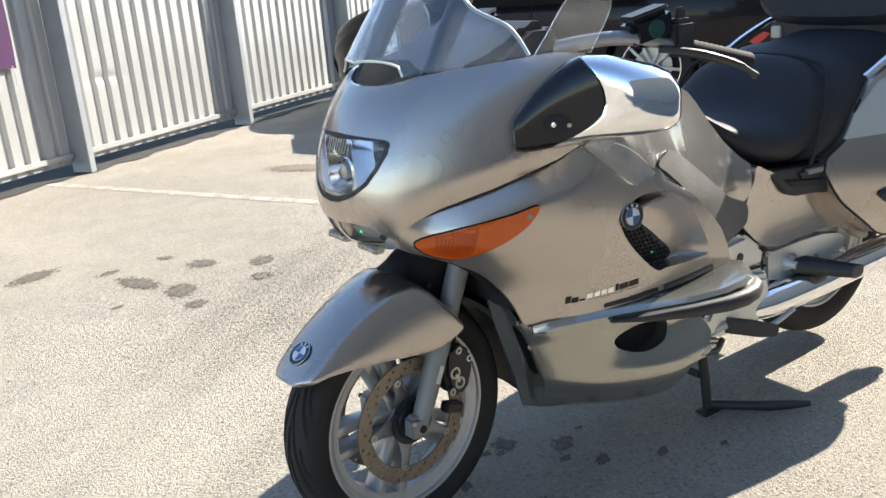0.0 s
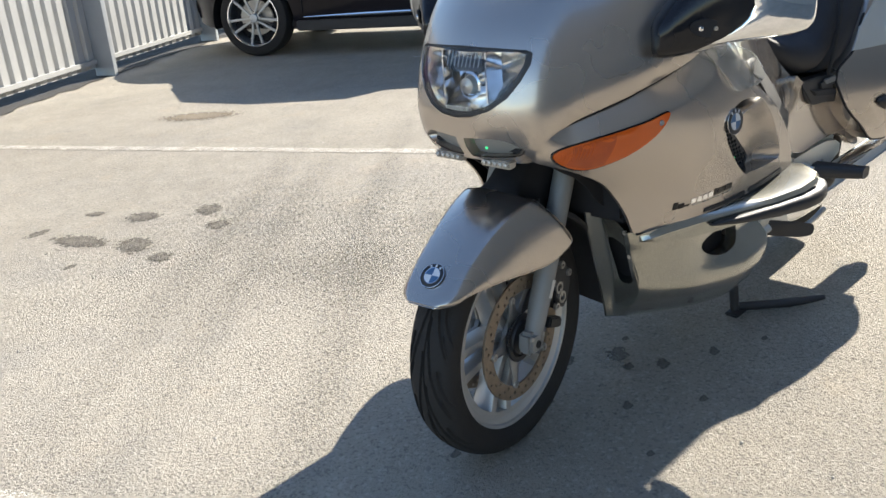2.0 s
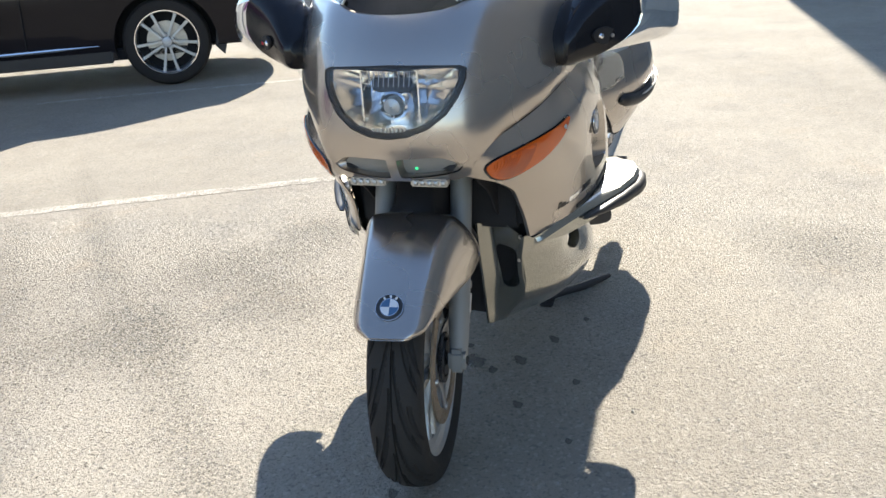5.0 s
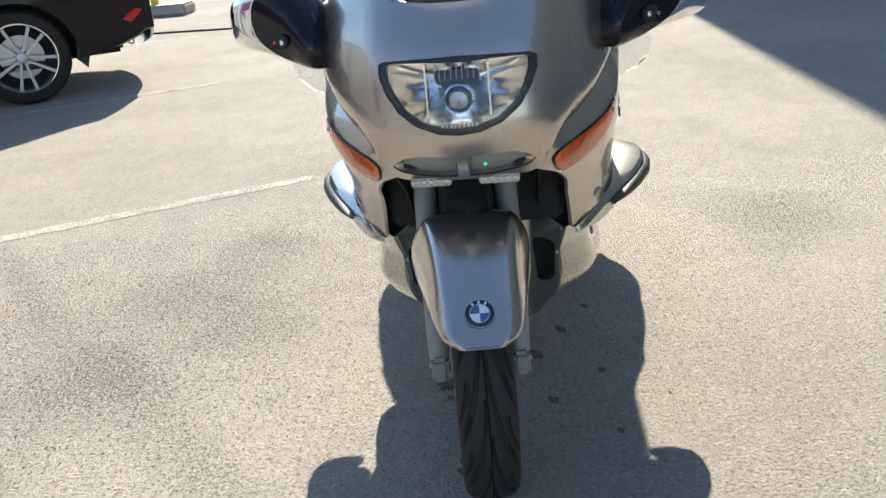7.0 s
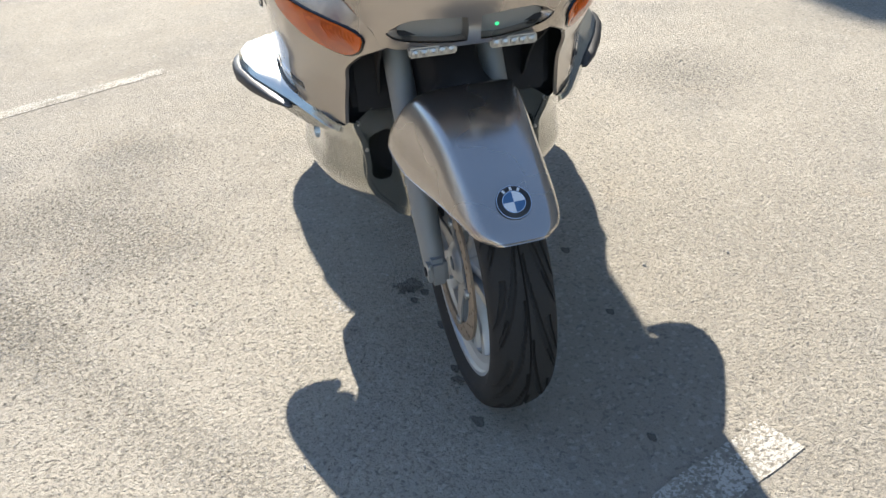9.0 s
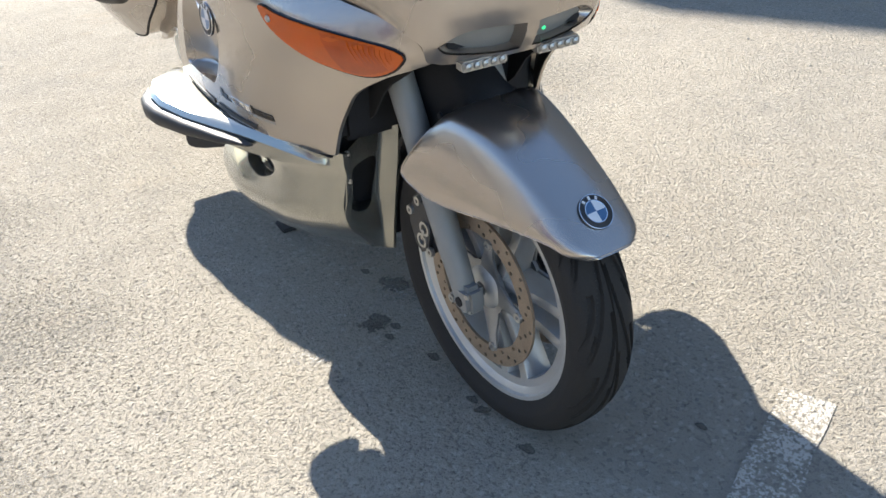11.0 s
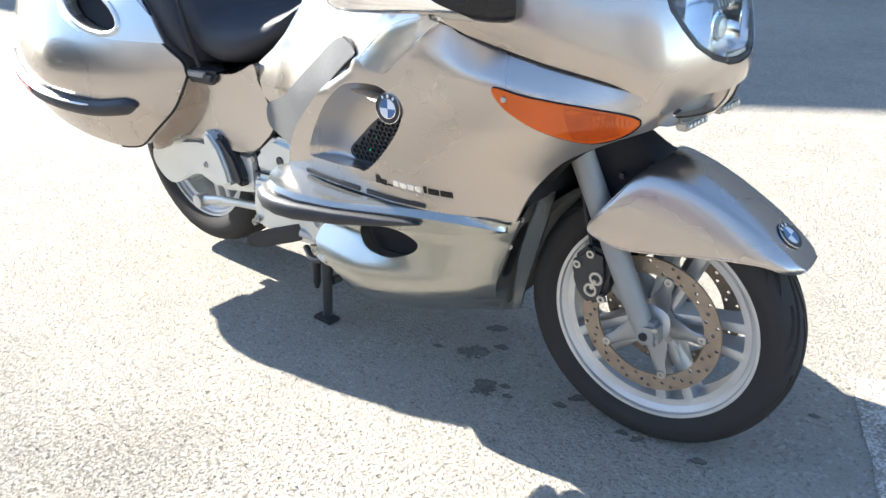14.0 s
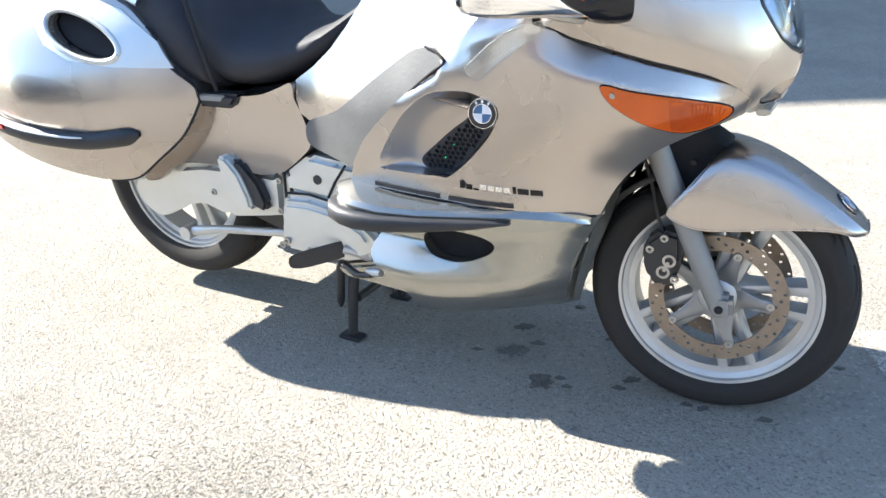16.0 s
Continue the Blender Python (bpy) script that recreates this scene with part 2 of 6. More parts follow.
            cover = pitted.outputs[0]
        L(cover, p.inputs["Alpha"])
    L(base, p.inputs["Base Color"])
    p.inputs["Roughness"].default_value = 0.92
    p.inputs["Specular IOR Level"].default_value = 0.25
    b = N("ShaderNodeBump")
    b.inputs["Strength"].default_value, b.inputs["Distance"].default_value = 1.0, 0.0048
    L(sunk.outputs[0], b.inputs["Height"])
    L(b.outputs[0], p.inputs["Normal"])
    return m


ASPHALT = ground_material("pale_dusty_asphalt")
LINEPAINT = ground_material("worn_white_line_paint", 0.80)
FADEDPAINT = ground_material("faded_white_line_paint", 0.64)
OIL = ground_material("dark_oil_stain", stain=(0.075, 0.066, 0.055, 0.86, 0.01, 1.0))
DAMP = ground_material("brown_damp_patch", stain=(0.17, 0.138, 0.098, 0.9, 0.0, 1.0))
WORN = ground_material("dark_worn_patch", stain=(0.11, 0.107, 0.095, 0.85, 0.20, 0.8))
DARKBAND = ground_material("faint_dark_band", stain=(0.15, 0.142, 0.125, 0.85, 0.20, 0.6))
SPECKS = ground_material("white_specks", stain=(0.58, 0.575, 0.55, 0.92, 0.20, 0.95))
SOIL = surface("dark_soil_and_litter", (0.035, 0.032, 0.028), 0.95, 0, 0.4, 12, 0.4, 80, bump=0.02, bump_scale=40)


# ---- shaping tools ----
def part(name, bm, material, parent=None, label="", smooth=True, place=None):
    """Links a bmesh as one mesh object, under a thing or a part where one is given."""
    me = bpy.data.meshes.new(name)
    bm.to_mesh(me)
    bm.free()
    for f in me.polygons:
        f.use_smooth = smooth
    if smooth:
        me.set_sharp_from_angle(angle=radians(40))
    me.materials.append(material)
    ob = new(name, me)
    if parent is not None:
        ob.parent = parent
    if place is not None:
        ob.matrix_basis = place
    return tagged(ob, label)


def spline(pts, n, closed=False):
    """n points along a smooth curve through pts."""
    p = [np.array(q, float) for q in pts]
    k = len(p)
    out = []
    total = k if closed else k - 1
    for i in range(n):
        s = i / n * total if closed else i / (n - 1) * total
        a = min(int(s), total - 1)
        t = s - a
        if closed:
            p0, p1, p2, p3 = p[(a - 1) % k], p[a % k], p[(a + 1) % k], p[(a + 2) % k]
        else:
            p1, p2 = p[a], p[a + 1]
            p0 = p[a - 1] if a else 2 * p1 - p2
            p3 = p[a + 2] if a + 2 < k else 2 * p2 - p1
        out.append(0.5 * (2 * p1 + (p2 - p0) * t + (2 * p0 - 5 * p1 + 4 * p2 - p3) * t * t + (3 * p1 - p0 - 3 * p2 + p3) * t ** 3))
    return out


def pchip(x, xs, ys):
    """Monotone smooth interpolation through a table."""
    n = len(xs)
    x = min(max(x, xs[0]), xs[-1])
    h = [xs[i + 1] - xs[i] for i in range(n - 1)]
    d = [(ys[i + 1] - ys[i]) / h[i] for i in range(n - 1)]
    i = 0
    while i < n - 2 and x > xs[i + 1]:
        i += 1

    def slope(j):
        if j == 0:
            return d[0]
        if j == n - 1:
            return d[-1]
        if d[j - 1] * d[j] <= 0:
            return 0.0
        w1, w2 = 2 * h[j] + h[j - 1], h[j] + 2 * h[j - 1]
        return (w1 + w2) / (w1 / d[j - 1] + w2 / d[j])

    t = (x - xs[i]) / h[i]
    return ((2 * t ** 3 - 3 * t * t + 1) * ys[i] + (t ** 3 - 2 * t * t + t) * h[i] * slope(i)
            + (3 * t * t - 2 * t ** 3) * ys[i + 1] + (t ** 3 - t * t) * h[i] * slope(i + 1))


def rounded(pts, n=90):
    """A closed outline drawn smoothly through pts."""
    return [tuple(p) for p in spline(pts, n, True)]


def inside(p, poly):
    c = False
    j = len(poly) - 1
    for i in range(len(poly)):
        a, b = poly[i], poly[j]
        if (a[1] > p[1]) != (b[1] > p[1]) and p[0] < (b[0] - a[0]) * (p[1] - a[1]) / (b[1] - a[1]) + a[0]:
            c = not c
        j = i
    return c


def dense(poly, step):
    """A closed outline with points no further apart than step."""
    out = []
    for i, a in enumerate(poly):
        b = poly[(i + 1) % len(poly)]
        k = max(1, int(math.hypot(b[0] - a[0], b[1] - a[1]) / step + 0.5))
        out += [(a[0] + (b[0] - a[0]) * j / k, a[1] + (b[1] - a[1]) * j / k) for j in range(k)]
    return out


def panel(outline, shape, holes=(), step=0.014, lip=0.0, hole_lip=None):
    """A skin over a flat outline with holes, bent by shape(u, v); its rims turn inwards by lip metres (shape takes a third number, the depth)."""
    from mathutils.geometry import delaunay_2d_cdt
    loops = [dense(outline, step)] + [dense(h, step * 0.7) for h in holes]
    verts, edges = [], []
    for lp in loops:
        o = len(verts)
        verts += [Vector(q) for q in lp]
        edges += [(o + i, o + (i + 1) % len(lp)) for i in range(len(lp))]
    us, vs = [q[0] for q in outline], [q[1] for q in outline]
    near = np.array([tuple(v) for v in verts])
    row = 0
    v = min(vs) + step / 2
    while v < max(vs):
        u = min(us) + (step / 2 if row % 2 else 0)
        while u < max(us):
            if inside((u, v), loops[0]) and not any(inside((u, v), h) for h in loops[1:]) and np.min(np.abs(near[:, 0] - u) + np.abs(near[:, 1] - v)) > step * 0.55:
                verts.append(Vector((u, v)))
            u += step
        v += step * 0.87
        row += 1
    pts, _, faces, *_ = delaunay_2d_cdt(verts, edges, [], 0, 1e-6)
    bm = bmesh.new()
    made = [bm.verts.new(shape(q[0], q[1], 0.0)) for q in pts]
    for f in faces:
        c = (sum(pts[i][0] for i in f) / len(f), sum(pts[i][1] for i in f) / len(f))
        if inside(c, loops[0]) and not any(inside(c, h) for h in loops[1:]):
            bm.faces.new([made[i] for i in f])
    depths = [lip] + [lip if hole_lip is None else hole_lip] * len(holes)
    for lp, deep in zip(loops, depths):
        if deep:
            top = [bm.verts.new(shape(q[0], q[1], 0.0)) for q in lp]
            low = [bm.verts.new(shape(q[0], q[1], deep)) for q in lp]
            for i in range(len(lp)):
                j = (i + 1) % len(lp)
                bm.faces.new((top[i], top[j], low[j], low[i]))
    bmesh.ops.delete(bm, geom=[x for x in bm.verts if not x.link_faces], context="VERTS")
    bmesh.ops.recalc_face_normals(bm, faces=bm.faces)
    return bm


def loft(rings, cap=True, closed=True):
    """A skin over rings of equal length."""
    bm = bmesh.new()
    vs = [[bm.verts.new(tuple(p)) for p in r] for r in rings]
    n = len(rings[0])
    for a, b in zip(vs, vs[1:]):
        for i in range(n if closed else n - 1):
            j = (i + 1) % n
            bm.faces.new((a[i], a[j], b[j], b[i]))
    if cap and closed:
        if cap != "end":
            bm.faces.new(vs[0])
        bm.faces.new(vs[-1])
    bmesh.ops.recalc_face_normals(bm, faces=bm.faces)
    return bm


def oval(centre, a, b, n=20, power=2.0):
    """A ring of n points about centre, spanned by the half axes a and b; power over 2 squares it."""
    centre, a, b = Vector(centre), Vector(a), Vector(b)
    out = []
    for i in range(n):
        w = 2 * math.pi * i / n
        c, s = math.cos(w), math.sin(w)
        out.append(centre + a * math.copysign(abs(c) ** (2 / power), c) + b * math.copysign(abs(s) ** (2 / power), s))
    return out


def tube(path, radius, seg=12, cap=True, into=None):
    """A round bar along a path; radius is one number or one a point."""
    pts = [Vector(p) for p in path]
    rad = radius if isinstance(radius, (list, tuple)) else [radius] * len(pts)
    side = None
    rings = []
    for i, p in enumerate(pts):
        d = (pts[min(i + 1, len(pts) - 1)] - pts[max(i - 1, 0)]).normalized()
        if side is None:
            side = d.orthogonal().normalized()
        side = (side - d * side.dot(d)).normalized()
        up = d.cross(side)
        rings.append(oval(p, side * rad[i], up * rad[i], seg))
    return joined(into, loft(rings, cap))


def joined(a, b):
    if a is None:
        return b
    me = bpy.data.meshes.new("scratch")
    b.to_mesh(me)
    b.free()
    a.from_mesh(me)
    bpy.data.meshes.remove(me)
    return a


def lathe(profile, seg=48, axis="y"):
    """Turns a closed profile of (along, radius) about an axis."""
    rings = []
    for i in range(seg):
        w = 2 * math.pi * i / seg
        c, s = math.cos(w), math.sin(w)
        rings.append([(r * c, a, r * s) if axis == "y" else ((a, r * c, r * s) if axis == "x" else (r * c, r * s, a)) for a, r in profile])
    rings.append(rings[0])
    bm = loft(rings, cap=False)
    bmesh.ops.remove_doubles(bm, verts=bm.verts, dist=1e-6)
    bmesh.ops.recalc_face_normals(bm, faces=bm.faces)
    return bm


def slab(outline, y0, y1, bevel=0.006, flat="xz"):
    """A plate with a softened edge: an outline in one plane, from y0 to y1 across it."""
    bm = bmesh.new()
    put = {"xz": lambda u, v, w: (u, w, v), "xy": lambda u, v, w: (u, v, w), "yz": lambda u, v, w: (w, u, v)}[flat]
    a = [bm.verts.new(put(u, v, y0)) for u, v in outline]
    b = [bm.verts.new(put(u, v, y1)) for u, v in outline]
    bm.faces.new(a)
    bm.faces.new(b)
    for i in range(len(a)):
        j = (i + 1) % len(a)
        bm.faces.new((a[i], a[j], b[j], b[i]))
    bmesh.ops.recalc_face_normals(bm, faces=bm.faces)
    if bevel:
        bmesh.ops.bevel(bm, geom=list(bm.edges), offset=bevel, segments=2, affect="EDGES", clamp_overlap=True)
    return bm


def box(x0, x1, y0, y1, z0, z1, bevel=0.004):
    return slab([(x0, z0), (x1, z0), (x1, z1), (x0, z1)], y0, y1, bevel)


def moved(bm, m):
    bmesh.ops.transform(bm, matrix=m, verts=bm.verts)
    return bm


def thing(name, label, category, at=None, group="", kind=""):
    """An Empty that carries a thing's parts."""
    ob = new(name)
    ob.empty_display_size = 0.1
    if at is not None:
        ob.matrix_basis = at
    return tagged(ob, label, category, group, kind)


# ---- ground ----
def flat_sheet(x0, x1, y0, y1, z=0.0):
    bm = bmesh.new()
    bm.faces.new([bm.verts.new(p) for p in ((x0, y0, z), (x1, y0, z), (x1, y1, z), (x0, y1, z))])
    return bm


tagged(part("ground", flat_sheet(-400, 400, -400, 400), ASPHALT, smooth=False), "pale dusty worn asphalt of a sunlit parking lot", "ground", kind="structure")


def patch(name, outline, material, label, z=0.004, category="stain"):
    """A thin worn mark lying on the asphalt."""
    bm = bmesh.new()
    bm.faces.new([bm.verts.new((x, y, z)) for x, y in outline])
    return tagged(part(name, bm, material, smooth=False), label, category, kind="structure")


def strip(a, b, width):
    a, b = Vector(a), Vector(b)
    s = (b - a).normalized().orthogonal() * width / 2
    n = max(2, int((b - a).length / 0.08))
    rnd = random.Random(int(a.x * 977 + b.y * 131))
    one = [a + (b - a) * i / n + s * (1 + rnd.uniform(-0.16, 0.08)) for i in range(n + 1)]
    two = [a + (b - a) * i / n - s * (1 + rnd.uniform(-0.16, 0.08)) for i in range(n + 1)]
    return [tuple(p) for p in one + two[::-1]]


for name, a, b, w in (("parking_line", (-2.49, -0.95), (0.15, -6.15), 0.095), ("parking_line", (0.32, 0.50), (1.30, -1.45), 0.105),
                      ("parking_line", (-5.32, -2.36), (-4.2, -4.6), 0.09), ("parking_line", (-8.40, -3.60), (-7.3, -6.3), 0.09),
                      ("parking_line", (-3.4, 5.3), (0.9, 7.35), 0.12)):
    patch(name, strip(a, b, w), LINEPAINT if a[0] > 0 else FADEDPAINT, "worn white parking bay line on asphalt", 0.002, "road marking")


def blot(x, y, rx, ry, turn, name="oil_stain", material=OIL, label="dark oil stain soaked into the asphalt", z=0.003):
    """A stain: a flat oval sheet whose edge the material frays."""
    bm = bmesh.new()
    bm.faces.new([bm.verts.new(p) for p in ((-rx * 1.55, -ry * 1.55, 0), (rx * 1.55, -ry * 1.55, 0), (rx * 1.55, ry * 1.55, 0), (-rx * 1.55, ry * 1.55, 0))])
    tagged(part(name, bm, material, smooth=False, place=pose(x, y, z, 0, 0, math.degrees(turn))), label, "stain", kind="structure")


for i, (x, y, rx, ry, turn) in enumerate([
        (0.36, -3.00, 0.13, 0.07, 0.4), (-0.02, -2.47, 0.15, 0.06, 1.9), (-0.14, -2.20, 0.10, 0.07, 1.2), (-0.36, -2.53, 0.08, 0.06, 2.0),
        (-0.60, -2.34, 0.08, 0.055, 0.9), (-0.50, -2.11, 0.055, 0.045, 0.2), (-0.13, -1.97, 0.055, 0.045, 0.7), (0.05, -2.75, 0.06, 0.03, 0.1),
        (-0.25, -2.78, 0.05, 0.03, 2.2), (0.15, -2.2, 0.03, 0.02, 0), (-0.52, -0.01, 0.045, 0.03, 0.3), (-0.40, -0.12, 0.035, 0.034, 1.0), (-0.48, 0.05, 0.02, 0.015, 0),
        (-0.36, -0.09, 0.014, 0.012, 0), (-0.33, -0.12, 0.012, 0.01, 0), (-0.19, -0.02, 0.022, 0.016, 0.5), (-0.21, -0.07, 0.017, 0.012, 0), (-0.04, -0.07, 0.013, 0.01, 0),
        (0.00, -0.07, 0.016, 0.011, 0.8), (0.14, -0.055, 0.018, 0.013, 0.2), (-0.62, -0.05, 0.014, 0.01, 0), (-0.55, 0.12, 0.03, 0.02, 0.3), (-0.30, 0.16, 0.02, 0.015, 0.3),
        (-0.70, 0.2, 0.025, 0.016, 0.3), (-0.45, 0.30, 0.016, 0.012, 0), (-0.86, 0.28, 0.014, 0.01, 0), (-0.15, 0.32, 0.012, 0.01, 0), (0.27, 0.26, 0.012, 0.009, 0)]):
    blot(x, y, rx, ry, turn)
blot(-1.75, -4.28, 0.27, 0.12, 2.3, "damp_patch", DAMP, "shallow brown damp patch on the asphalt", 0.003)
for x, y, rx, ry, turn in ((-1.12, -1.13, 0.24, 0.20, 2.1), (-0.50, -1.22, 0.24, 0.20, 1.9), (-0.85, -0.85, 0.2, 0.16, 1.0), (-1.55, -0.95, 0.18, 0.14, 0.4), (-1.6, 1.1, 0.25, 0.2, 0.3)):
    blot(x, y, rx, ry, turn, "worn_patch", WORN, "darker patch worn into the asphalt", 0.0015)
# long, faint, parallel dark bands
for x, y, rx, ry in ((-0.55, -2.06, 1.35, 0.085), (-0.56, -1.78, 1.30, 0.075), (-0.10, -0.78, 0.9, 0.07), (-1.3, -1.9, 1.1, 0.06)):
    blot(x, y, rx, ry, math.atan2(0.64, 0.77), "dark_band", DARKBAND, "faint dark band across the asphalt", 0.0012)
for x, y, rx, ry in ((-1.52, 0.28, 0.06, 0.035), (-0.49, -0.02, 0.05, 0.03), (-0.36, -0.30, 0.04, 0.025)):
    blot(x, y, rx, ry, 0.6, "white_specks", SPECKS, "white crumbs trodden into the asphalt", 0.0035)
rnd = random.Random(5)
bits = bmesh.new()
for i in range(260):
    x, y, s = rnd.uniform(-3.5, 1.6), rnd.uniform(-4.5, 2.2), rnd.uniform(0.002, 0.006)
    bmesh.ops.create_icosphere(bits, subdivisions=1, radius=s, matrix=Matrix.Translation((x, y, s * 0.4)) @ Matrix.Diagonal((1, rnd.uniform(0.5, 1), 0.7, 1)))
tagged(part("grit", bits, CONCRETE, smooth=False), "loose grit scattered on the asphalt", "gravel", kind="stuff")

# ---- building that shades the far side of the lot ----
bm = bmesh.new()
corner, along, height = Vector((-17.2, 1.339)), Vector((0.883, 0.469)), 11.098
deep = Vector((-0.469, 0.883))
foot = [corner, corner + along * 38, corner + along * 38 + deep * 9, corner + deep * 9]
low = [bm.verts.new((p.x, p.y, 0)) for p in foot]
top = [bm.verts.new((p.x, p.y, height)) for p in foot]
bm.faces.new(top)
for i in range(4):
    bm.faces.new((low[i], low[(i + 1) % 4], top[(i + 1) % 4], top[i]))
bmesh.ops.recalc_face_normals(bm, faces=bm.faces)
tagged(part("wall_building", bm, RENDERED, smooth=False), "plain grey rendered wall of a building beside the lot", "building", kind="structure")

# ---- sheet metal fence ----
FENCE = Matrix(((0.8596, -0.5110, 0, -0.46), (0.5110, 0.8596, 0, -5.81), (0, 0, 1, 0), (0, 0, 0, 1)))  # x along the fence, y towards the lot


def fence_bay(x0, x1, dent=False):
    """One bay: a post, a folded sheet, and a bottom rail."""
    bay = thing("fence_bay", "pale grey profiled sheet metal fence bay on steel posts", "fence", FENCE, "fence bays")
    pitch, rise = 0.146, 0.028
    rows = []
    zs = [0.082, 0.5] + [0.60 + 0.0125 * k for k in range(17)] + [0.9, 1.4, 2.3]
    xs = []
    x = x0 + 0.03
    while x < x1 - 0.03:
        xs += [(x, 0), (x + 0.008, 0), (x + 0.012, rise), (x + 0.094, rise), (x + 0.114, 0), (x + 0.145, 0)]
        x += pitch
    bm = bmesh.new()
    for z in zs:
        r = []
        for x, y in xs:
            push = 0
            if dent and 0.10 < x1 - x < 0.75:
                push = 0.014 * math.exp(-((z - 0.70) / 0.04) ** 2) * math.exp(-((x1 - x - 0.40) / 0.16) ** 2)
            r.append(bm.verts.new((min(x, x1), y - push, z)))
        rows.append(r)
    for a, b in zip(rows, rows[1:]):
        for i in range(len(a) - 1):
            bm.faces.new((a[i], a[i + 1], b[i + 1], b[i]))
    part("sheet", bm, GALV, bay, smooth=False)
    part("bottom_rail", box(x0 + 0.03, x1 - 0.03, 0.029, 0.050, 0.122, 0.166, 0.003), GALV, bay)
    part("post", box(x0 - 0.04, x0 + 0.02, 0.0, 0.20, 0.0, 2.35, 0.004), POSTGREY, bay)
    return bay


for i in range(-5, 3):
    fence_bay(i * 2.10, (i + 1) * 2.10 - 0.055, dent=(i == -1))
bm = bmesh.new()
rnd = random.Random(9)
far, nr = [], []
for i in range(120):
    x = -10.6 + i * 0.145
    far.append(bm.verts.new(FENCE @ Vector((x, -0.3, 0.006))))
    nr.append(bm.verts.new(FENCE @ Vector((x, 0.17 + rnd.uniform(-0.04, 0.05), 0.006))))
for i in range(119):
    bm.faces.new((far[i], far[i + 1], nr[i + 1], nr[i]))
tagged(part("verge", bm, SOIL, smooth=False), "dark strip of soil and litter under the fence", "verge", kind="structure")
ban = thing("banner", "purple cloth advertising banner tied to the fence", "banner", FENCE)
rows = [[(0.38 + 1.52 * i / 12, 0.05 + 0.012 * math.sin(i * 1.3 + j * 0.6), 0.88 + 1.0 * j / 8 + 0.01 * math.sin(i)) for i in range(13)] for j in range(9)]
part("cloth", loft(rows, cap=False, closed=False), BANNER, ban)
part("tie_cord", tube([(0.42, 0.055, 0.9), (0.40, 0.05, 0.80), (0.405, 0.045, 0.74)], 0.004, 6), WHITE, ban)

# ---- yellow post far across the lot ----
yp = thing("barrier_post", "yellow painted post standing in a concrete block", "post", pose(-11.0, -5.0, 0))
part("base_block", box(-0.22, 0.22, -0.42, 0.42, 0, 0.16, 0.03), CONCRETE, yp)
part("post", tube([(0, -0.1, 0.16), (0, -0.1, 0.9), (0, -0.1, 1.6)], 0.055), YELLOW, yp)
tagged(part("cable", tube(spline([(-8.6, -2.4, 0.01), (-8.8, -3.6, 0.012), (-8.9, -5.0, 0.01), (-8.6, -7.2, 0.01)], 30), 0.011, 8), BLACK), "black cable lying across the asphalt", "cable")

# ---- parked car: x ahead of it, y to its left, origin under the left rear wheel's outer face ----
CAR = Matrix(((0.4928, 0.8701, 0, -4.955), (-0.8701, 0.4928, 0, -3.78), (0, 0, 1, 0), (0, 0, 0, 1)))
car = thing("parked_car", "dark brown glossy sport utility car parked by the fence", "car", CAR)
WHEELS = ((0.0, 0.36), (2.75, 0.36))


def car_section(x, side):
    """The body's outline across, at one station: from the sill up over the roof's half."""
    nose = max(0, (x - 2.70) / 0.86)
    tail = max(0, (-0.35 - x) / 0.72)
    tuck = 0.46 * nose ** 2.6 + 0.16 * tail ** 2.0
    roof = pchip(x, [-1.1, -0.9, -0.5, 0.2, 1.0, 1.7, 2.4, 2.9, 3.4, 3.7], [1.05, 1.35, 1.62, 1.70, 1.70, 1.58, 1.16, 1.03, 0.84, 0.60])
    belt = min(1.06, roof - 0.04)
    low = pchip(x, [-1.1, -0.8, -0.4, 0.5, 2.3, 3.2, 3.7], [0.50, 0.36, 0.30, 0.26, 0.26, 0.27, 0.30])
    pts = [(-0.30, low), (-0.03, low), (-0.005, low + 0.06), (0.005, min(0.46, low + 0.14)), (0.02, min(0.62, belt - 0.22)), (0.035, min(0.80, belt - 0.16)), (0.01, belt - 0.09), (-0.03, belt),
           (-0.12, belt + (roof - belt) * 0.45), (-0.23, belt + (roof - belt) * 0.85), (-0.36, roof), (-0.94, roof + 0.03)]
    return [(x, (y - tuck) if side > 0 else -1.88 - (y - tuck), z) for y, z in pts]


xs = [-1.06, -1.0, -0.9, -0.75, -0.6] + [-0.5 + 0.05 * i for i in range(21)] + [0.7, 0.95, 1.2, 1.5, 1.8, 2.1] + [2.2 + 0.05 * i for i in range(23)] + [3.36, 3.42, 3.47, 3.51, 3.54, 3.56]
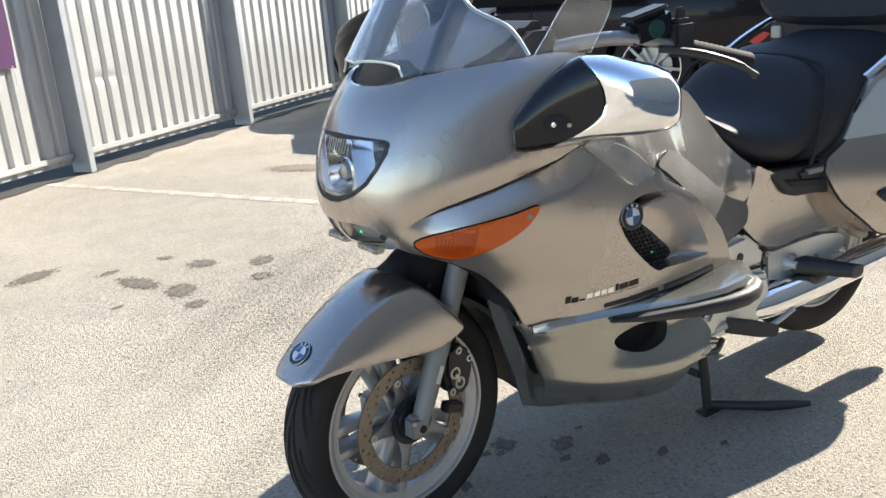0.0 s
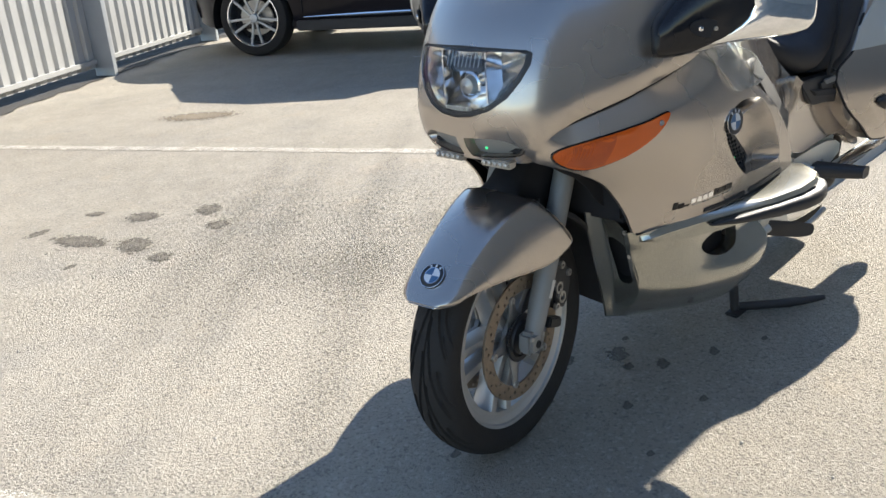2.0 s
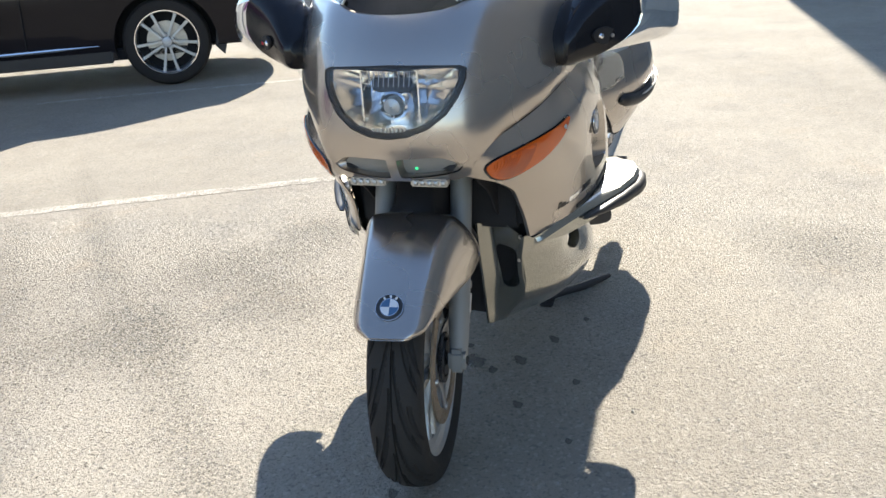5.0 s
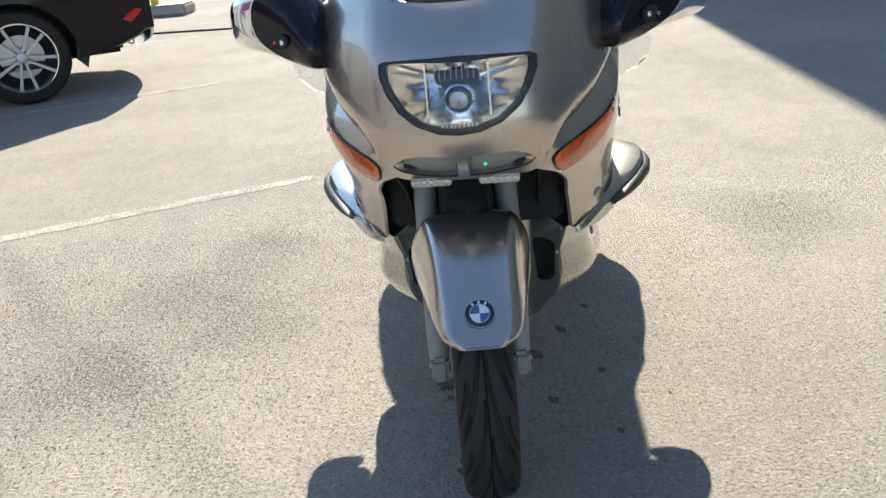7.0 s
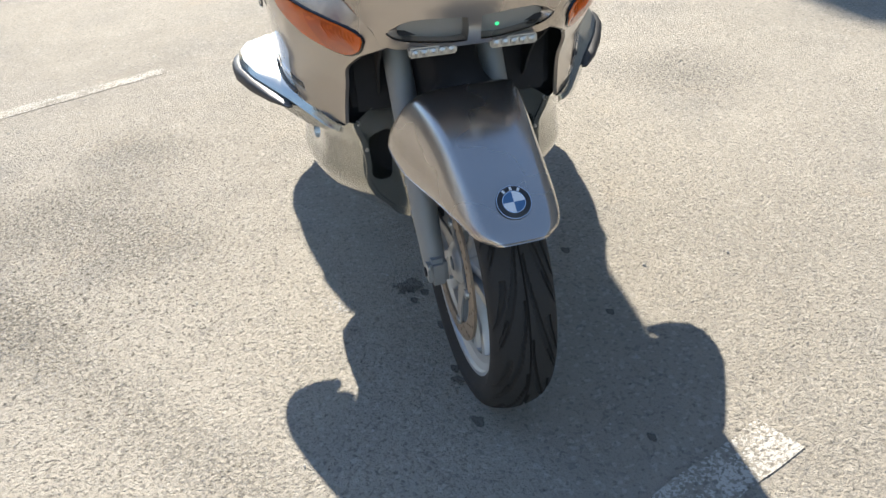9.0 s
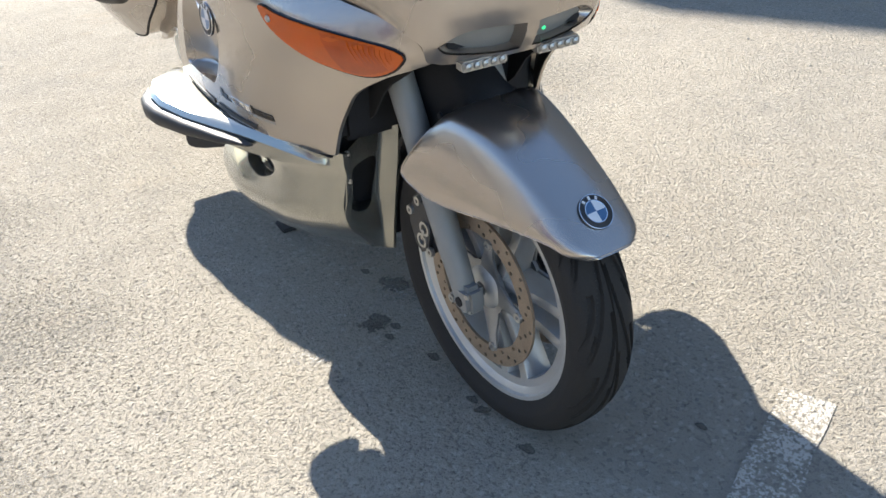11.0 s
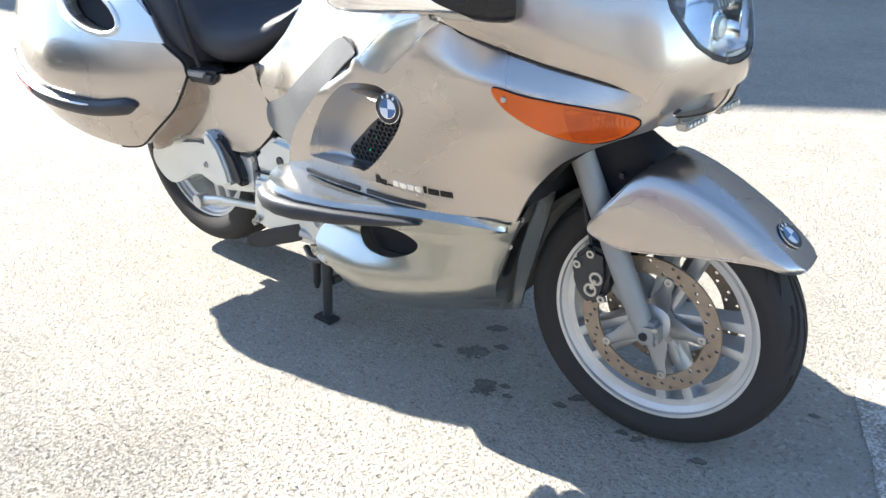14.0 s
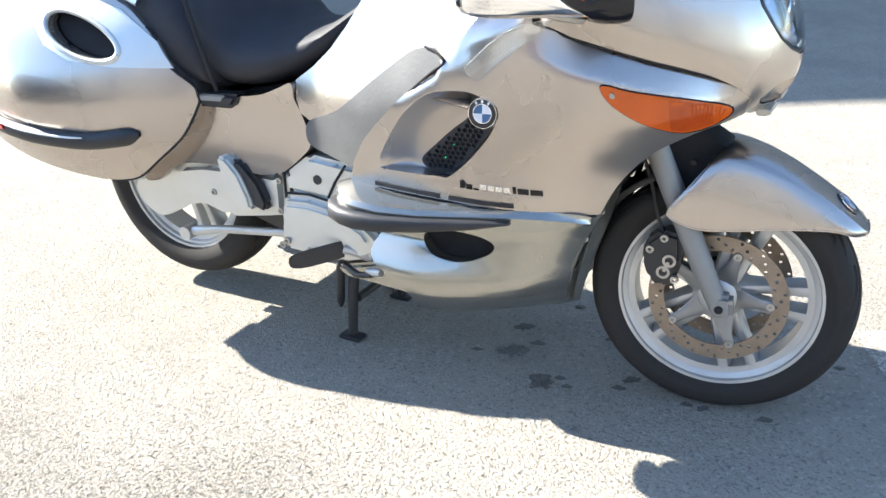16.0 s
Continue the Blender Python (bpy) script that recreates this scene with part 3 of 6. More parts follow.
for side in (1, -1):
    bm = bmesh.new()
    grid = [[bm.verts.new(p) for p in spline(car_section(x, side), 34)] for x in xs]
    for a, b in zip(grid, grid[1:]):
        for i in range(33):
            q = (a[i], a[i + 1], b[i + 1], b[i])
            c = sum((v.co for v in q), Vector()) / 4
            if c.z < 0.85 and abs(c.y if side > 0 else c.y + 1.88) < 0.25 and any((c.x - wx) ** 2 + (c.z - wz) ** 2 < 0.43 ** 2 for wx, wz in WHEELS):
                continue
            bm.faces.new(q)
    for v in bm.verts:  # round the wheel arches
        y = v.co.y if side > 0 else -1.88 - v.co.y
        if y > -0.25 and v.co.z < 0.85:
            for wx, wz in WHEELS:
                d = math.hypot(v.co.x - wx, v.co.z - wz)
                if 0.39 < d < 0.475 and v.is_boundary:
                    v.co.x, v.co.z = wx + (v.co.x - wx) * 0.43 / d, wz + (v.co.z - wz) * 0.43 / d
    bmesh.ops.delete(bm, geom=[v for v in bm.verts if not v.link_faces], context="VERTS")
    bmesh.ops.recalc_face_normals(bm, faces=bm.faces)
    part("body_side", bm, CARPAINT, car)
for x, name in ((3.53, "front_bumper"), (-1.05, "rear_bumper")):
    s = 1 if x > 0 else -1
    rings = []
    for k in range(15):
        y = (-1.64 + 1.40 * k / 14) if x < 0 else (-1.46 + 1.04 * k / 14)
        arc = 1 - abs((y + 0.94) / 0.72) ** 2.4
        rings.append([(x + s * (0.10 * arc + dx - 0.07), y, z) for dx, z in ((-0.06, 0.32), (0.03, 0.36), (0.06, 0.46), (0.05, 0.54), (0.0, 0.60), (-0.12, 0.68))])
    part(name, loft(rings, cap=False, closed=False), CARPAINT, car)
for wx, wz in WHEELS:
    liner = [[(wx + 0.43 * math.cos(w), y, wz + 0.43 * math.sin(w)) for y in (-0.012, -0.27)] for w in [math.pi * (i / 24 * 1.12 - 0.06) for i in range(25)]]
    arch_part = part("wheel_arch_liner", loft(liner, cap=False, closed=False), DARK, car)
    part("liner_back", slab([(wx + 0.43 * math.cos(w), wz + 0.43 * math.sin(w)) for w in [math.pi * (i / 24 * 1.12 - 0.06) for i in range(25)]], -0.285, -0.27, 0), DARK, arch_part)
part("underbody", box(-0.36, 3.12, -1.80, -0.10, 0.24, 0.34, 0.02), DARK, car)
part("exhaust_box", box(-0.80, -0.37, -1.66, -0.34, 0.27, 0.40, 0.03), DARK, car)
part("sill_trim", box(0.45, 2.30, -0.06, 0.012, 0.235, 0.35, 0.015), BLACK, car)
strips = tube([(0.55, 0.022, 0.388), (0.9, 0.030, 0.385), (1.6, 0.032, 0.378), (2.2, 0.020, 0.368)], [0.004, 0.016, 0.017, 0.006], 8)
part("chrome_door_strip", strips, CHROME, car)
for xa in (1.12, 2.22):
    part("door_gap", tube([(xa, 0.010, 0.40), (xa - 0.02, 0.040, 0.62), (xa - 0.03, 0.040, 0.82), (xa - 0.05, 0.0, 1.02)], 0.006, 6), DARK, car)
part("side_window", moved(slab([(0.05, 1.10), (0.25, 1.50), (0.9, 1.58), (1.6, 1.50), (2.25, 1.12)], -0.01, 0.0, 0.004), Matrix.Translation((0, -0.12, 0)) @ Matrix.Rotation(radians(-22), 4, "X") @ Matrix.Translation((0, 0, -0.06))), CARGLASS, car)
part("door_handle", tube([(0.62, 0.045, 0.86), (0.72, 0.062, 0.87), (0.82, 0.045, 0.865)], 0.014, 8), CHROME, car)
lamp_rows = [[(x, 0.024 - 0.46 * max(0, (x - 2.70) / 0.86) ** 2.6, z0 + (z1 - z0) * k / 4) for k in range(5)] for x, z0, z1 in ((3.00, 0.80, 0.82), (3.12, 0.74, 0.83), (3.24, 0.69, 0.80), (3.34, 0.66, 0.76), (3.42, 0.64, 0.70))]
part("headlight", loft(lamp_rows, cap=False, closed=False), CARGLASS, car)
part("tail_reflector", slab([(-0.88, 0.53), (-0.80, 0.56), (-0.93, 0.64), (-0.98, 0.62)], -0.13, -0.055, 0.005), RED, car)
part("tow_eye", lathe([(a * 0.008, 0.022 + b * 0.008) for a, b in ((-1, -1), (1, -1), (1, 1), (-1, 1))], 16), STEEL, car, place=pose(-0.86, -0.25, 0.36))
part("mud_flap", slab([(-0.42, 0.42), (-0.40, 0.30), (-0.47, 0.22), (-0.50, 0.32)], -0.20, -0.03, 0.004), BLACK, car)


def car_wheel(wx):
    rim = [(-0.020, 0.250), (-0.020, 0.262), (-0.01, 0.262), (0.004, 0.268), (0.004, 0.260), (-0.008, 0.254)]
    w = part("wheel", lathe(rim, 48), CHROME, car, "machined alloy wheel with paired spokes", place=pose(wx, 0, 0.37))
    part("barrel", lathe([(-0.20, 0.245), (-0.20, 0.262), (-0.021, 0.262), (-0.021, 0.251)], 48), CARRIER, w)
    t = [(-0.21, 0.265), (-0.225, 0.30), (-0.22, 0.345), (-0.18, 0.367), (-0.05, 0.367), (-0.01, 0.345), (0.004, 0.305), (-0.004, 0.268)]
    part("tyre", lathe(t, 64), RUBBER, w)
    for k in range(5):
        for d in (-1, 1):
            a = 2 * math.pi * k / 5 + 0.3
            o = [(0.03, d * 0.006), (0.03, d * 0.024), (0.10, d * 0.036), (0.250, d * 0.072), (0.256, d * 0.046), (0.11, d * 0.018)]
            sp = slab(o, -0.05, -0.022, 0.005)
            part("spoke", sp, ALLOY, w, place=Matrix.Rotation(a, 4, "Y"))
    part("hub_cap", lathe([(-0.05, 0.002), (-0.05, 0.050), (-0.015, 0.042), (-0.010, 0.03), (-0.010, 0.002)], 24), ALLOY, w)
    for k in range(5):
        a = 2 * math.pi * k / 5 + 0.3 + math.pi / 5
        part("wheel_nut", moved(lathe([(-0.05, 0.001), (-0.05, 0.013), (-0.018, 0.012), (-0.016, 0.001)], 10), Matrix.Translation((0.058 * math.cos(a), 0, -0.058 * math.sin(a)))), STEEL, w)
    part("brake", lathe([(-0.12, 0.03), (-0.12, 0.17), (-0.10, 0.17), (-0.10, 0.03)], 32), STEEL, w)
    part("backing", lathe([(-0.16, 0.002), (-0.16, 0.25), (-0.155, 0.25), (-0.155, 0.002)], 32), DARK, w)


for wx, _ in WHEELS:
    car_wheel(wx)
for wx, _ in WHEELS:
    part("far_wheel", moved(lathe([(-0.11, 0.2), (-0.11, 0.345), (-0.08, 0.367), (0.08, 0.367), (0.11, 0.345), (0.11, 0.2)], 40), Matrix.Translation((wx, -1.76, 0.37))), RUBBER, car)

# ---- touring motorcycle: fairing surface shared by its panels ----
NOSE_Z = [0.40, 0.53, 0.585, 0.63, 0.70, 0.766, 0.80, 0.855, 0.92, 0.99, 1.05, 1.10, 1.14]
NOSE_X = [-0.16, -0.10, -0.08, -0.055, 0.015, 0.085, 0.105, 0.115, 0.105, 0.08, 0.045, 0.0, -0.06]
BACK = [0, 0.002, 0.01, 0.02, 0.035, 0.05, 0.1, 0.2, 0.3, 0.4, 0.55, 0.8]
HALF = [0, 0.035, 0.075, 0.105, 0.14, 0.163, 0.205, 0.272, 0.316, 0.34, 0.355, 0.36]
SEAM = [(0.056, 0.795), (0.023, 0.818), (-0.018, 0.838), (-0.07, 0.857), (-0.124, 0.874), (-0.165, 0.888), (-0.268, 0.918), (-0.334, 0.942)]


def nose_x(z):
    return pchip(z, NOSE_Z, NOSE_X)


def half_width(x, z):
    return pchip(nose_x(z) - x, BACK, HALF)


def nose_skin(y, z, d):
    """The nose cone: across and up, with depth inwards."""
    x = nose_x(z) - pchip(min(abs(y), 0.356), HALF, BACK)
    t = min(1, abs(y) / 0.3)
    if abs(y) > 0.16 and z > 0.79:  # tucks in towards the seam
        gap = max(0.0, 1 - (z - seam_z(x)) / 0.07)
        y -= math.copysign(0.020 * gap * gap * min(1, max(0, (0.055 - x) / 0.08)) * min(1, max(0, (x + 0.36) / 0.12)), y)
    return (x - d * (1 - 0.8 * t), y - math.copysign(d * 0.9 * t, y), z)


def seam_z(x):
    return pchip(-x, [-p[0] for p in SEAM], [p[1] for p in SEAM])


def side_skin(sgn):
    def skin(x, z, d):
        y = half_width(x, z)
        if x > -0.34:  # shelf under the seam
            y -= 0.038 * max(0, 1 - max(0, seam_z(x) - z) / 0.062) * min(1, max(0, (0.065 - x) / 0.08)) * min(1, max(0, (x + 0.36) / 0.12))
        over = z - (0.945 - 0.38 * max(0, -0.334 - x))
        if over > 0 and x < -0.30:
            y -= over * over / (over + 0.05) * 1.1 * min(1, (-0.30 - x) / 0.06)
        if x < -0.5:
            y = min(y, 0.357)
        w = ease((-0.40 - x) / 0.14) * ease((z - 0.83) / 0.06)
        if x < -0.54:  # the change of surface runs under the knee pad
            w = max(w, ease((z - (0.822 - 0.55 * (-0.56 - x))) / 0.03 + 0.5))
        y += (abs(rear_skin(1)(x, z, 0)[1]) - y) * w
        return (x, sgn * (y - d), z)
    return skin


def ease(t):
    t = min(1, max(0, t))
    return t * t * (3 - 2 * t)


def rear_y(x):
    return pchip(-x, [0.5, 0.6, 0.7, 0.8, 0.95, 1.1, 1.5], [0.352, 0.340, 0.318, 0.295, 0.256, 0.242, 0.236])


def rear_skin(sgn, out=0.0, swell=0.0, mid=0.7):
    """Knee pad, tank side and side cover: upright below, leaning in over the shoulder."""
    def skin(x, z, d):
        over = z - pchip(-x, [0.5, 0.6, 0.7, 0.8, 1.0], [0.820, 0.775, 0.735, 0.715, 0.710])
        lean = 0.42 * over * over / (over + 0.08) if over > 0 else 0.0
        return (x, sgn * (rear_y(x) + out - lean + swell * ((z - mid) / 0.15) ** 2 - d), z)
    return skin


def mirrored(pts):
    return pts + [(-y, z) for y, z in reversed(pts) if y > 1e-6]


moto = thing("touring_motorcycle", "champagne silver touring motorcycle with full fairing on its centre stand", "motorcycle", pose(0, 0, 0))

# nose cone with headlight, air inlets and screen vent
LAMP = mirrored([(0, 0.997), (0.08, 0.994), (0.140, 0.990), (0.153, 0.984), (0.153, 0.962), (0.140, 0.930), (0.118, 0.898), (0.083, 0.872), (0.04, 0.857), (0, 0.853)][::-1])
INLET = [(0.011, 0.768), (0.011, 0.802), (0.018, 0.809), (0.08, 0.811), (0.112, 0.806), (0.136, 0.792), (0.140, 0.784), (0.120, 0.771), (0.06, 0.764), (0.017, 0.763)]
INLET = [tuple(p) for p in spline(INLET, 40, True)]
VENT = mirrored([(0, 1.060), (0.06, 1.062), (0.11, 1.070), (0.135, 1.085), (0.135, 1.115), (0.05, 1.13), (0, 1.13)])
NOSE = mirrored([(0, 0.754), (0.08, 0.752), (0.125, 0.752), (0.150, 0.760), (0.163, 0.790), (0.197, 0.8185), (0.228, 0.8385), (0.262, 0.8575), (0.291, 0.8745), (0.309, 0.8885),
                 (0.334, 0.9185), (0.342, 0.9425), (0.342, 1.0), (0.338, 1.06), (0.330, 1.10), (0.318, 1.125), (0.29, 1.132), (0.25, 1.124), (0.18, 1.112), (0.14, 1.106), (0.122, 1.099), (0.095, 1.092), (0.05, 1.088), (0, 1.087)])
part("nose_cone", panel(NOSE, nose_skin, [LAMP, INLET, [(-y, z) for y, z in INLET]], 0.0125, 0.012, 0.02), PAINT, moto)


def scaled(poly, k):
    cx, cy = sum(p[0] for p in poly) / len(poly), sum(p[1] for p in poly) / len(poly)
    return [(cx + (p[0] - cx) * k, cy + (p[1] - cy) * k) for p in poly]


def inner(poly, e):
    cx, cy = sum(p[0] for p in poly) / len(poly), sum(p[1] for p in poly) / len(poly)
    out = []
    for x, y in poly:
        r = math.hypot(x - cx, y - cy)
        out.append((cx + (x - cx) * (r - e) / r, cy + (y - cy) * (r - e) / r))
    return out


def shell(outline, skin, thick, step=0.014):
    """A closed thin sheet."""
    a = panel(outline, lambda u, v, d: skin(u, v, d), (), step, thick)
    b = panel(outline, lambda u, v, d: skin(u, v, d + thick), (), step)
    a = joined(a, b)
    bmesh.ops.remove_doubles(a, verts=a.verts, dist=1e-5)
    bmesh.ops.recalc_face_normals(a, faces=a.faces)
    return a


lamp = part("headlight", panel(inner(LAMP, 0.001), lambda y, z, d: nose_skin(y, z, d + 0.004), [inner(LAMP, 0.0125)], 0.011, 0.01), BLACK, moto, "wide headlight behind a clear lens")
lens = part("lens", shell(inner(LAMP, 0.006), lambda y, z, d: nose_skin(y, z, d + 0.002), 0.003), GLASS, lamp)
lens.visible_shadow = False
rings = []
base_ring = dense(inner(LAMP, 0.006), 0.006)
for k, (s, d) in enumerate(((1.0, 0.006), (0.97, 0.018), (0.90, 0.032), (0.76, 0.045), (0.55, 0.052), (0.3, 0.054))):
    ring = []
    for y, z in base_ring:
        px = nose_skin(y, z, 0)[0]
        ring.append(((px - 0.075) * s + 0.075 - d, y * s, 0.93 + (z - 0.93) * s))
    rings.append(ring)
part("reflector", loft(rings, cap="end"), REFLECTOR, lamp)
part("projector", moved(lathe([(0.0, 0.012), (0.0, 0.031), (0.035, 0.030), (0.038, 0.026), (0.010, 0.021), (0.008, 0.012)], 28, "x"), Matrix.Translation((0.03, 0, 0.912))), CHROME, lamp)
part("lamp_hood", slab([(-0.044, 0.948), (-0.036, 0.940), (0.036, 0.940), (0.044, 0.948), (0.042, 0.968), (-0.042, 0.968)], 0.052, 0.066, 0.003, "yz"), BLACK, lamp)
for sgn in (1, -1):
    part("bowl_divider", box(0.03, 0.080, sgn * 0.060 - 0.0015, sgn * 0.060 + 0.0015, 0.88, 0.985, 0), CHROME, lamp)
part("bulb_shield", moved(lathe([(0.03, 0.002), (0.03, 0.020), (0.045, 0.017), (0.05, 0.002)], 20, "x"), Matrix.Translation((0.03, 0, 0.912))), STEEL, lamp)
for i in range(9):
    y = -0.044 + 0.011 * i
    part("lens_flute", tube([(nose_skin(y, z, 0.008)) for z in (0.955, 0.97, 0.985)], 0.0009, 6), STEEL, lamp)
for i in range(9):
    y = -0.034 + 0.0085 * i
    part("lower_flute", tube([(nose_skin(y, z, 0.010)) for z in (0.862, 0.868, 0.874)], 0.003, 6), STEEL, lamp)
for sgn in (1, -1):
    rr = []
    for s, d in ((1.0, 0.004), (0.93, 0.016), (0.84, 0.034), (0.74, 0.056), (0.70, 0.075)):
        rr.append([nose_skin(sgn * (0.07 + (y - 0.07) * s), 0.790 + (z - 0.787) * s, d) for y, z in dense(INLET, 0.006)])
    inlet = part("air_inlet", loft(rr, cap=False), PAINT, moto)
    part("inlet_back", panel(INLET, lambda y, z, d, sgn=sgn: nose_skin(sgn * y, z, 0.026 + d), (), 0.02), FORK, inlet)
    if sgn > 0:
        part("green_dot", moved(lathe([(0, 0.0005), (0, 0.004), (0.002, 0.003), (0.003, 0.0005)], 12, "x"), Matrix.Translation((nose_skin(0.042, 0.782, 0.027)[0], sgn * 0.042, 0.782))), GREENDOT, inlet)
    bar = part("led_lamp", box(-0.012, 0.012, sgn * 0.068 - 0.04, sgn * 0.068 + 0.04, -0.0085, 0.0085, 0.003), STEEL, moto, place=pose(0.064, 0, 0.751))
    for k in range(5):
        y = sgn * 0.068 - 0.030 + 0.015 * k
        part("led_lens", moved(lathe([(0.0, 0.001), (0.0, 0.0068), (0.004, 0.006), (0.006, 0.001)], 12, "x"), Matrix.Translation((0.011, y, 0))), STEEL, bar)
part("vent_floor", panel(VENT, lambda y, z, d: nose_skin(y, z, 0.022 + d), (), 0.02), DARK, moto)

# windscreen, its side wings and the black cockpit behind it
def screen_skin(y, v, d):
    x0, z0 = 0.055 - 4.6 * y * y, 1.088 + 0.16 * abs(y)
    return (x0 - v * 0.62 - 0.22 * v * v - d, y * (1 - 0.12 * v), z0 + v * 0.92 - 0.10 * v * v)


def arch_v(y):
    return 0.052 * max(0.0, 1 - (y / 0.125) ** 2) ** 0.5


SCREEN_EDGE = mirrored([(0.0125 * i, arch_v(0.0125 * i)) for i in range(11)] + [(0.18, 0.0), (0.256, 0.0), (0.238, 0.045), (0.218, 0.08), (0.175, 0.128), (0.145, 0.19), (0.13, 0.28), (0.11, 0.36), (0.06, 0.40), (0, 0.405)])
part("vent_rim", tube([screen_skin(-0.125 + 0.0125 * i, arch_v(-0.125 + 0.0125 * i), 0.002) for i in range(21)], 0.0026, 8), SILVER, moto)
part("vent_back", panel(mirrored([(0, -0.02), (0.10, -0.02), (0.118, 0.0), (0.09, 0.036), (0, 0.056)]), lambda y, v, d: screen_skin(y, v, 0.058), (), 0.02), DARK, moto)
screen = part("windscreen", shell(SCREEN_EDGE, screen_skin, 0.004, 0.02), SCREEN, moto, "curved plastic windscreen with the sky's blue put into its colour")
screen.visible_shadow = False
for sgn in (1, -1):
    part("screen_rim", tube([screen_skin(sgn * q[0], q[1], 0.0) for q in spline([(0.256, 0.0), (0.238, 0.045), (0.218, 0.08), (0.175, 0.128), (0.145, 0.19), (0.13, 0.28)], 24)], 0.0045, 8), SCREENEDGE, screen)
for sgn in (1, -1):
    edge_pts = [(-0.218, 1.134), (-0.243, 1.185), (-0.267, 1.235), (-0.30, 1.262), (-0.35, 1.258), (-0.384, 1.236), (-0.396, 1.205), (-0.381, 1.151), (-0.373, 1.121), (-0.313, 1.128), (-0.255, 1.140)]

    def wing_at(x, z, d, s=sgn):
        return (x, s * (0.308 + 0.42 * (z - 1.13) - d), z)
    wing = part("screen_wing", shell(edge_pts, wing_at, 0.003), PERSPEX, moto, "clear plastic wind wing beside the screen")
    part("wing_edge", tube([wing_at(x, z, 0.0015) for x, z in spline(edge_pts[:9], 30)], 0.0016, 6), PERSPEX, wing)
    wing.visible_shadow = False
    part("screen_pillar", tube([(-0.08, sgn * 0.135, 1.10), (-0.13, sgn * 0.135, 1.18), (-0.21, sgn * 0.13, 1.30), (-0.28, sgn * 0.125, 1.40)], [0.02, 0.024, 0.022, 0.015], 10), BLACK, moto)
trim_half = [(-0.02, 0.10), (-0.085, 0.172), (-0.20, 0.240), (-0.29, 0.278), (-0.35, 0.295), (-0.42, 0.225), (-0.50, 0.165), (-0.60, 0.115)]
part("cockpit_trim", slab(trim_half + [(x, -y) for x, y in reversed(trim_half)], 1.045, 1.065, 0.004, "xy"), BLACK, moto)
cock = [(-0.08, 1.085), (-0.12, 1.115), (-0.22, 1.14), (-0.30, 1.19), (-0.36, 1.19), (-0.42, 1.11), (-0.50, 1.06), (-0.50, 0.98), (-0.15, 0.98)]
part("dashboard", slab(cock, -0.20, 0.20, 0.02), BLACK, moto)


def roundel(r, parent, place):
    """A round badge in black, white and blue quarters."""
    b = part("badge", lathe([(0.0, 0.001), (0.0, r), (0.003, r), (0.0045, r * 0.93), (0.0045, 0.001)], 40, "z"), BLACK, parent, "round black badge with blue and white quarters", place=place)
    part("badge_rim", lathe([(0.003, r * 0.985), (0.0052, r * 0.985), (0.0052, r * 0.955), (0.003, r * 0.955)], 40, "z"), CHROME, b)
    for k in range(4):
        pts = [(0.0, 0.0)] + [(r * 0.62 * math.cos(math.pi / 2 * (k + i / 8)), r * 0.62 * math.sin(math.pi / 2 * (k + i / 8))) for i in range(9)]
        part("quarter", slab(pts, 0.0045, 0.0056, 0, "xy"), BLUE if k % 2 else WHITE, b, smooth=False)
    part("badge_ring", lathe([(0.0045, r * 0.66), (0.0056, r * 0.66), (0.0056, r * 0.61), (0.0045, r * 0.61)], 40, "z"), CHROME, b)
    for k in range(3):
        a = radians(58 + 32 * k)
        part("badge_mark", slab([(-r * 0.07, -r * 0.10), (r * 0.07, -r * 0.10), (r * 0.07, r * 0.10), (-r * 0.07, r * 0.10)], 0.0045, 0.0054, 0, "xy"), WHITE, b,
             place=Matrix.Translation((r * 0.80 * math.cos(a), r * 0.80 * math.sin(a), 0)) @ Matrix.Rotation(a - math.pi / 2, 4, "Z"))
    return b


def facing(at, normal, up=(0, 0, 1)):
    n = Vector(normal).normalized()
    x = Vector(up).cross(n).normalized()
    y = n.cross(x)
    return Matrix(((x.x, y.x, n.x, at[0]), (x.y, y.y, n.y, at[1]), (x.z, y.z, n.z, at[2]), (0, 0, 0, 1)))


SIDE = SEAM[:] + [(-0.345, 0.985), (-0.37, 1.04), (-0.43, 1.08), (-0.55, 1.06), (-0.68, 1.025), (-0.775, 0.98), (-0.80, 0.953), (-0.84, 0.895), (-0.887, 0.842), (-0.94, 0.797), (-0.993, 0.762), (-0.990, 0.72), (-0.982, 0.685), (-0.95, 0.668), (-0.83, 0.70), (-0.70, 0.78), (-0.64, 0.815), (-0.605, 0.812),
                  (-0.58, 0.817), (-0.638, 0.770), (-0.700, 0.708), (-0.735, 0.668), (-0.762, 0.616), (-0.770, 0.575), (-0.768, 0.568),
                  (-0.698, 0.569), (-0.544, 0.559), (-0.374, 0.541), (-0.288, 0.528), (-0.224, 0.528), (-0.199, 0.581), (-0.172, 0.621), (-0.134, 0.662), (-0.096, 0.690), (-0.036, 0.722), (0.028, 0.750), (0.052, 0.768)]
hem = SIDE.index((-0.224, 0.528))
SIDE = SIDE[:hem] + [tuple(p) for p in spline(SIDE[hem:], 40)]
HOOK = [(-1.08, 0.722), (-1.109, 0.681), (-1.168, 0.641), (-1.272, 0.628), (-1.41, 0.612), (-1.42, 0.70), (-1.25, 0.712)]
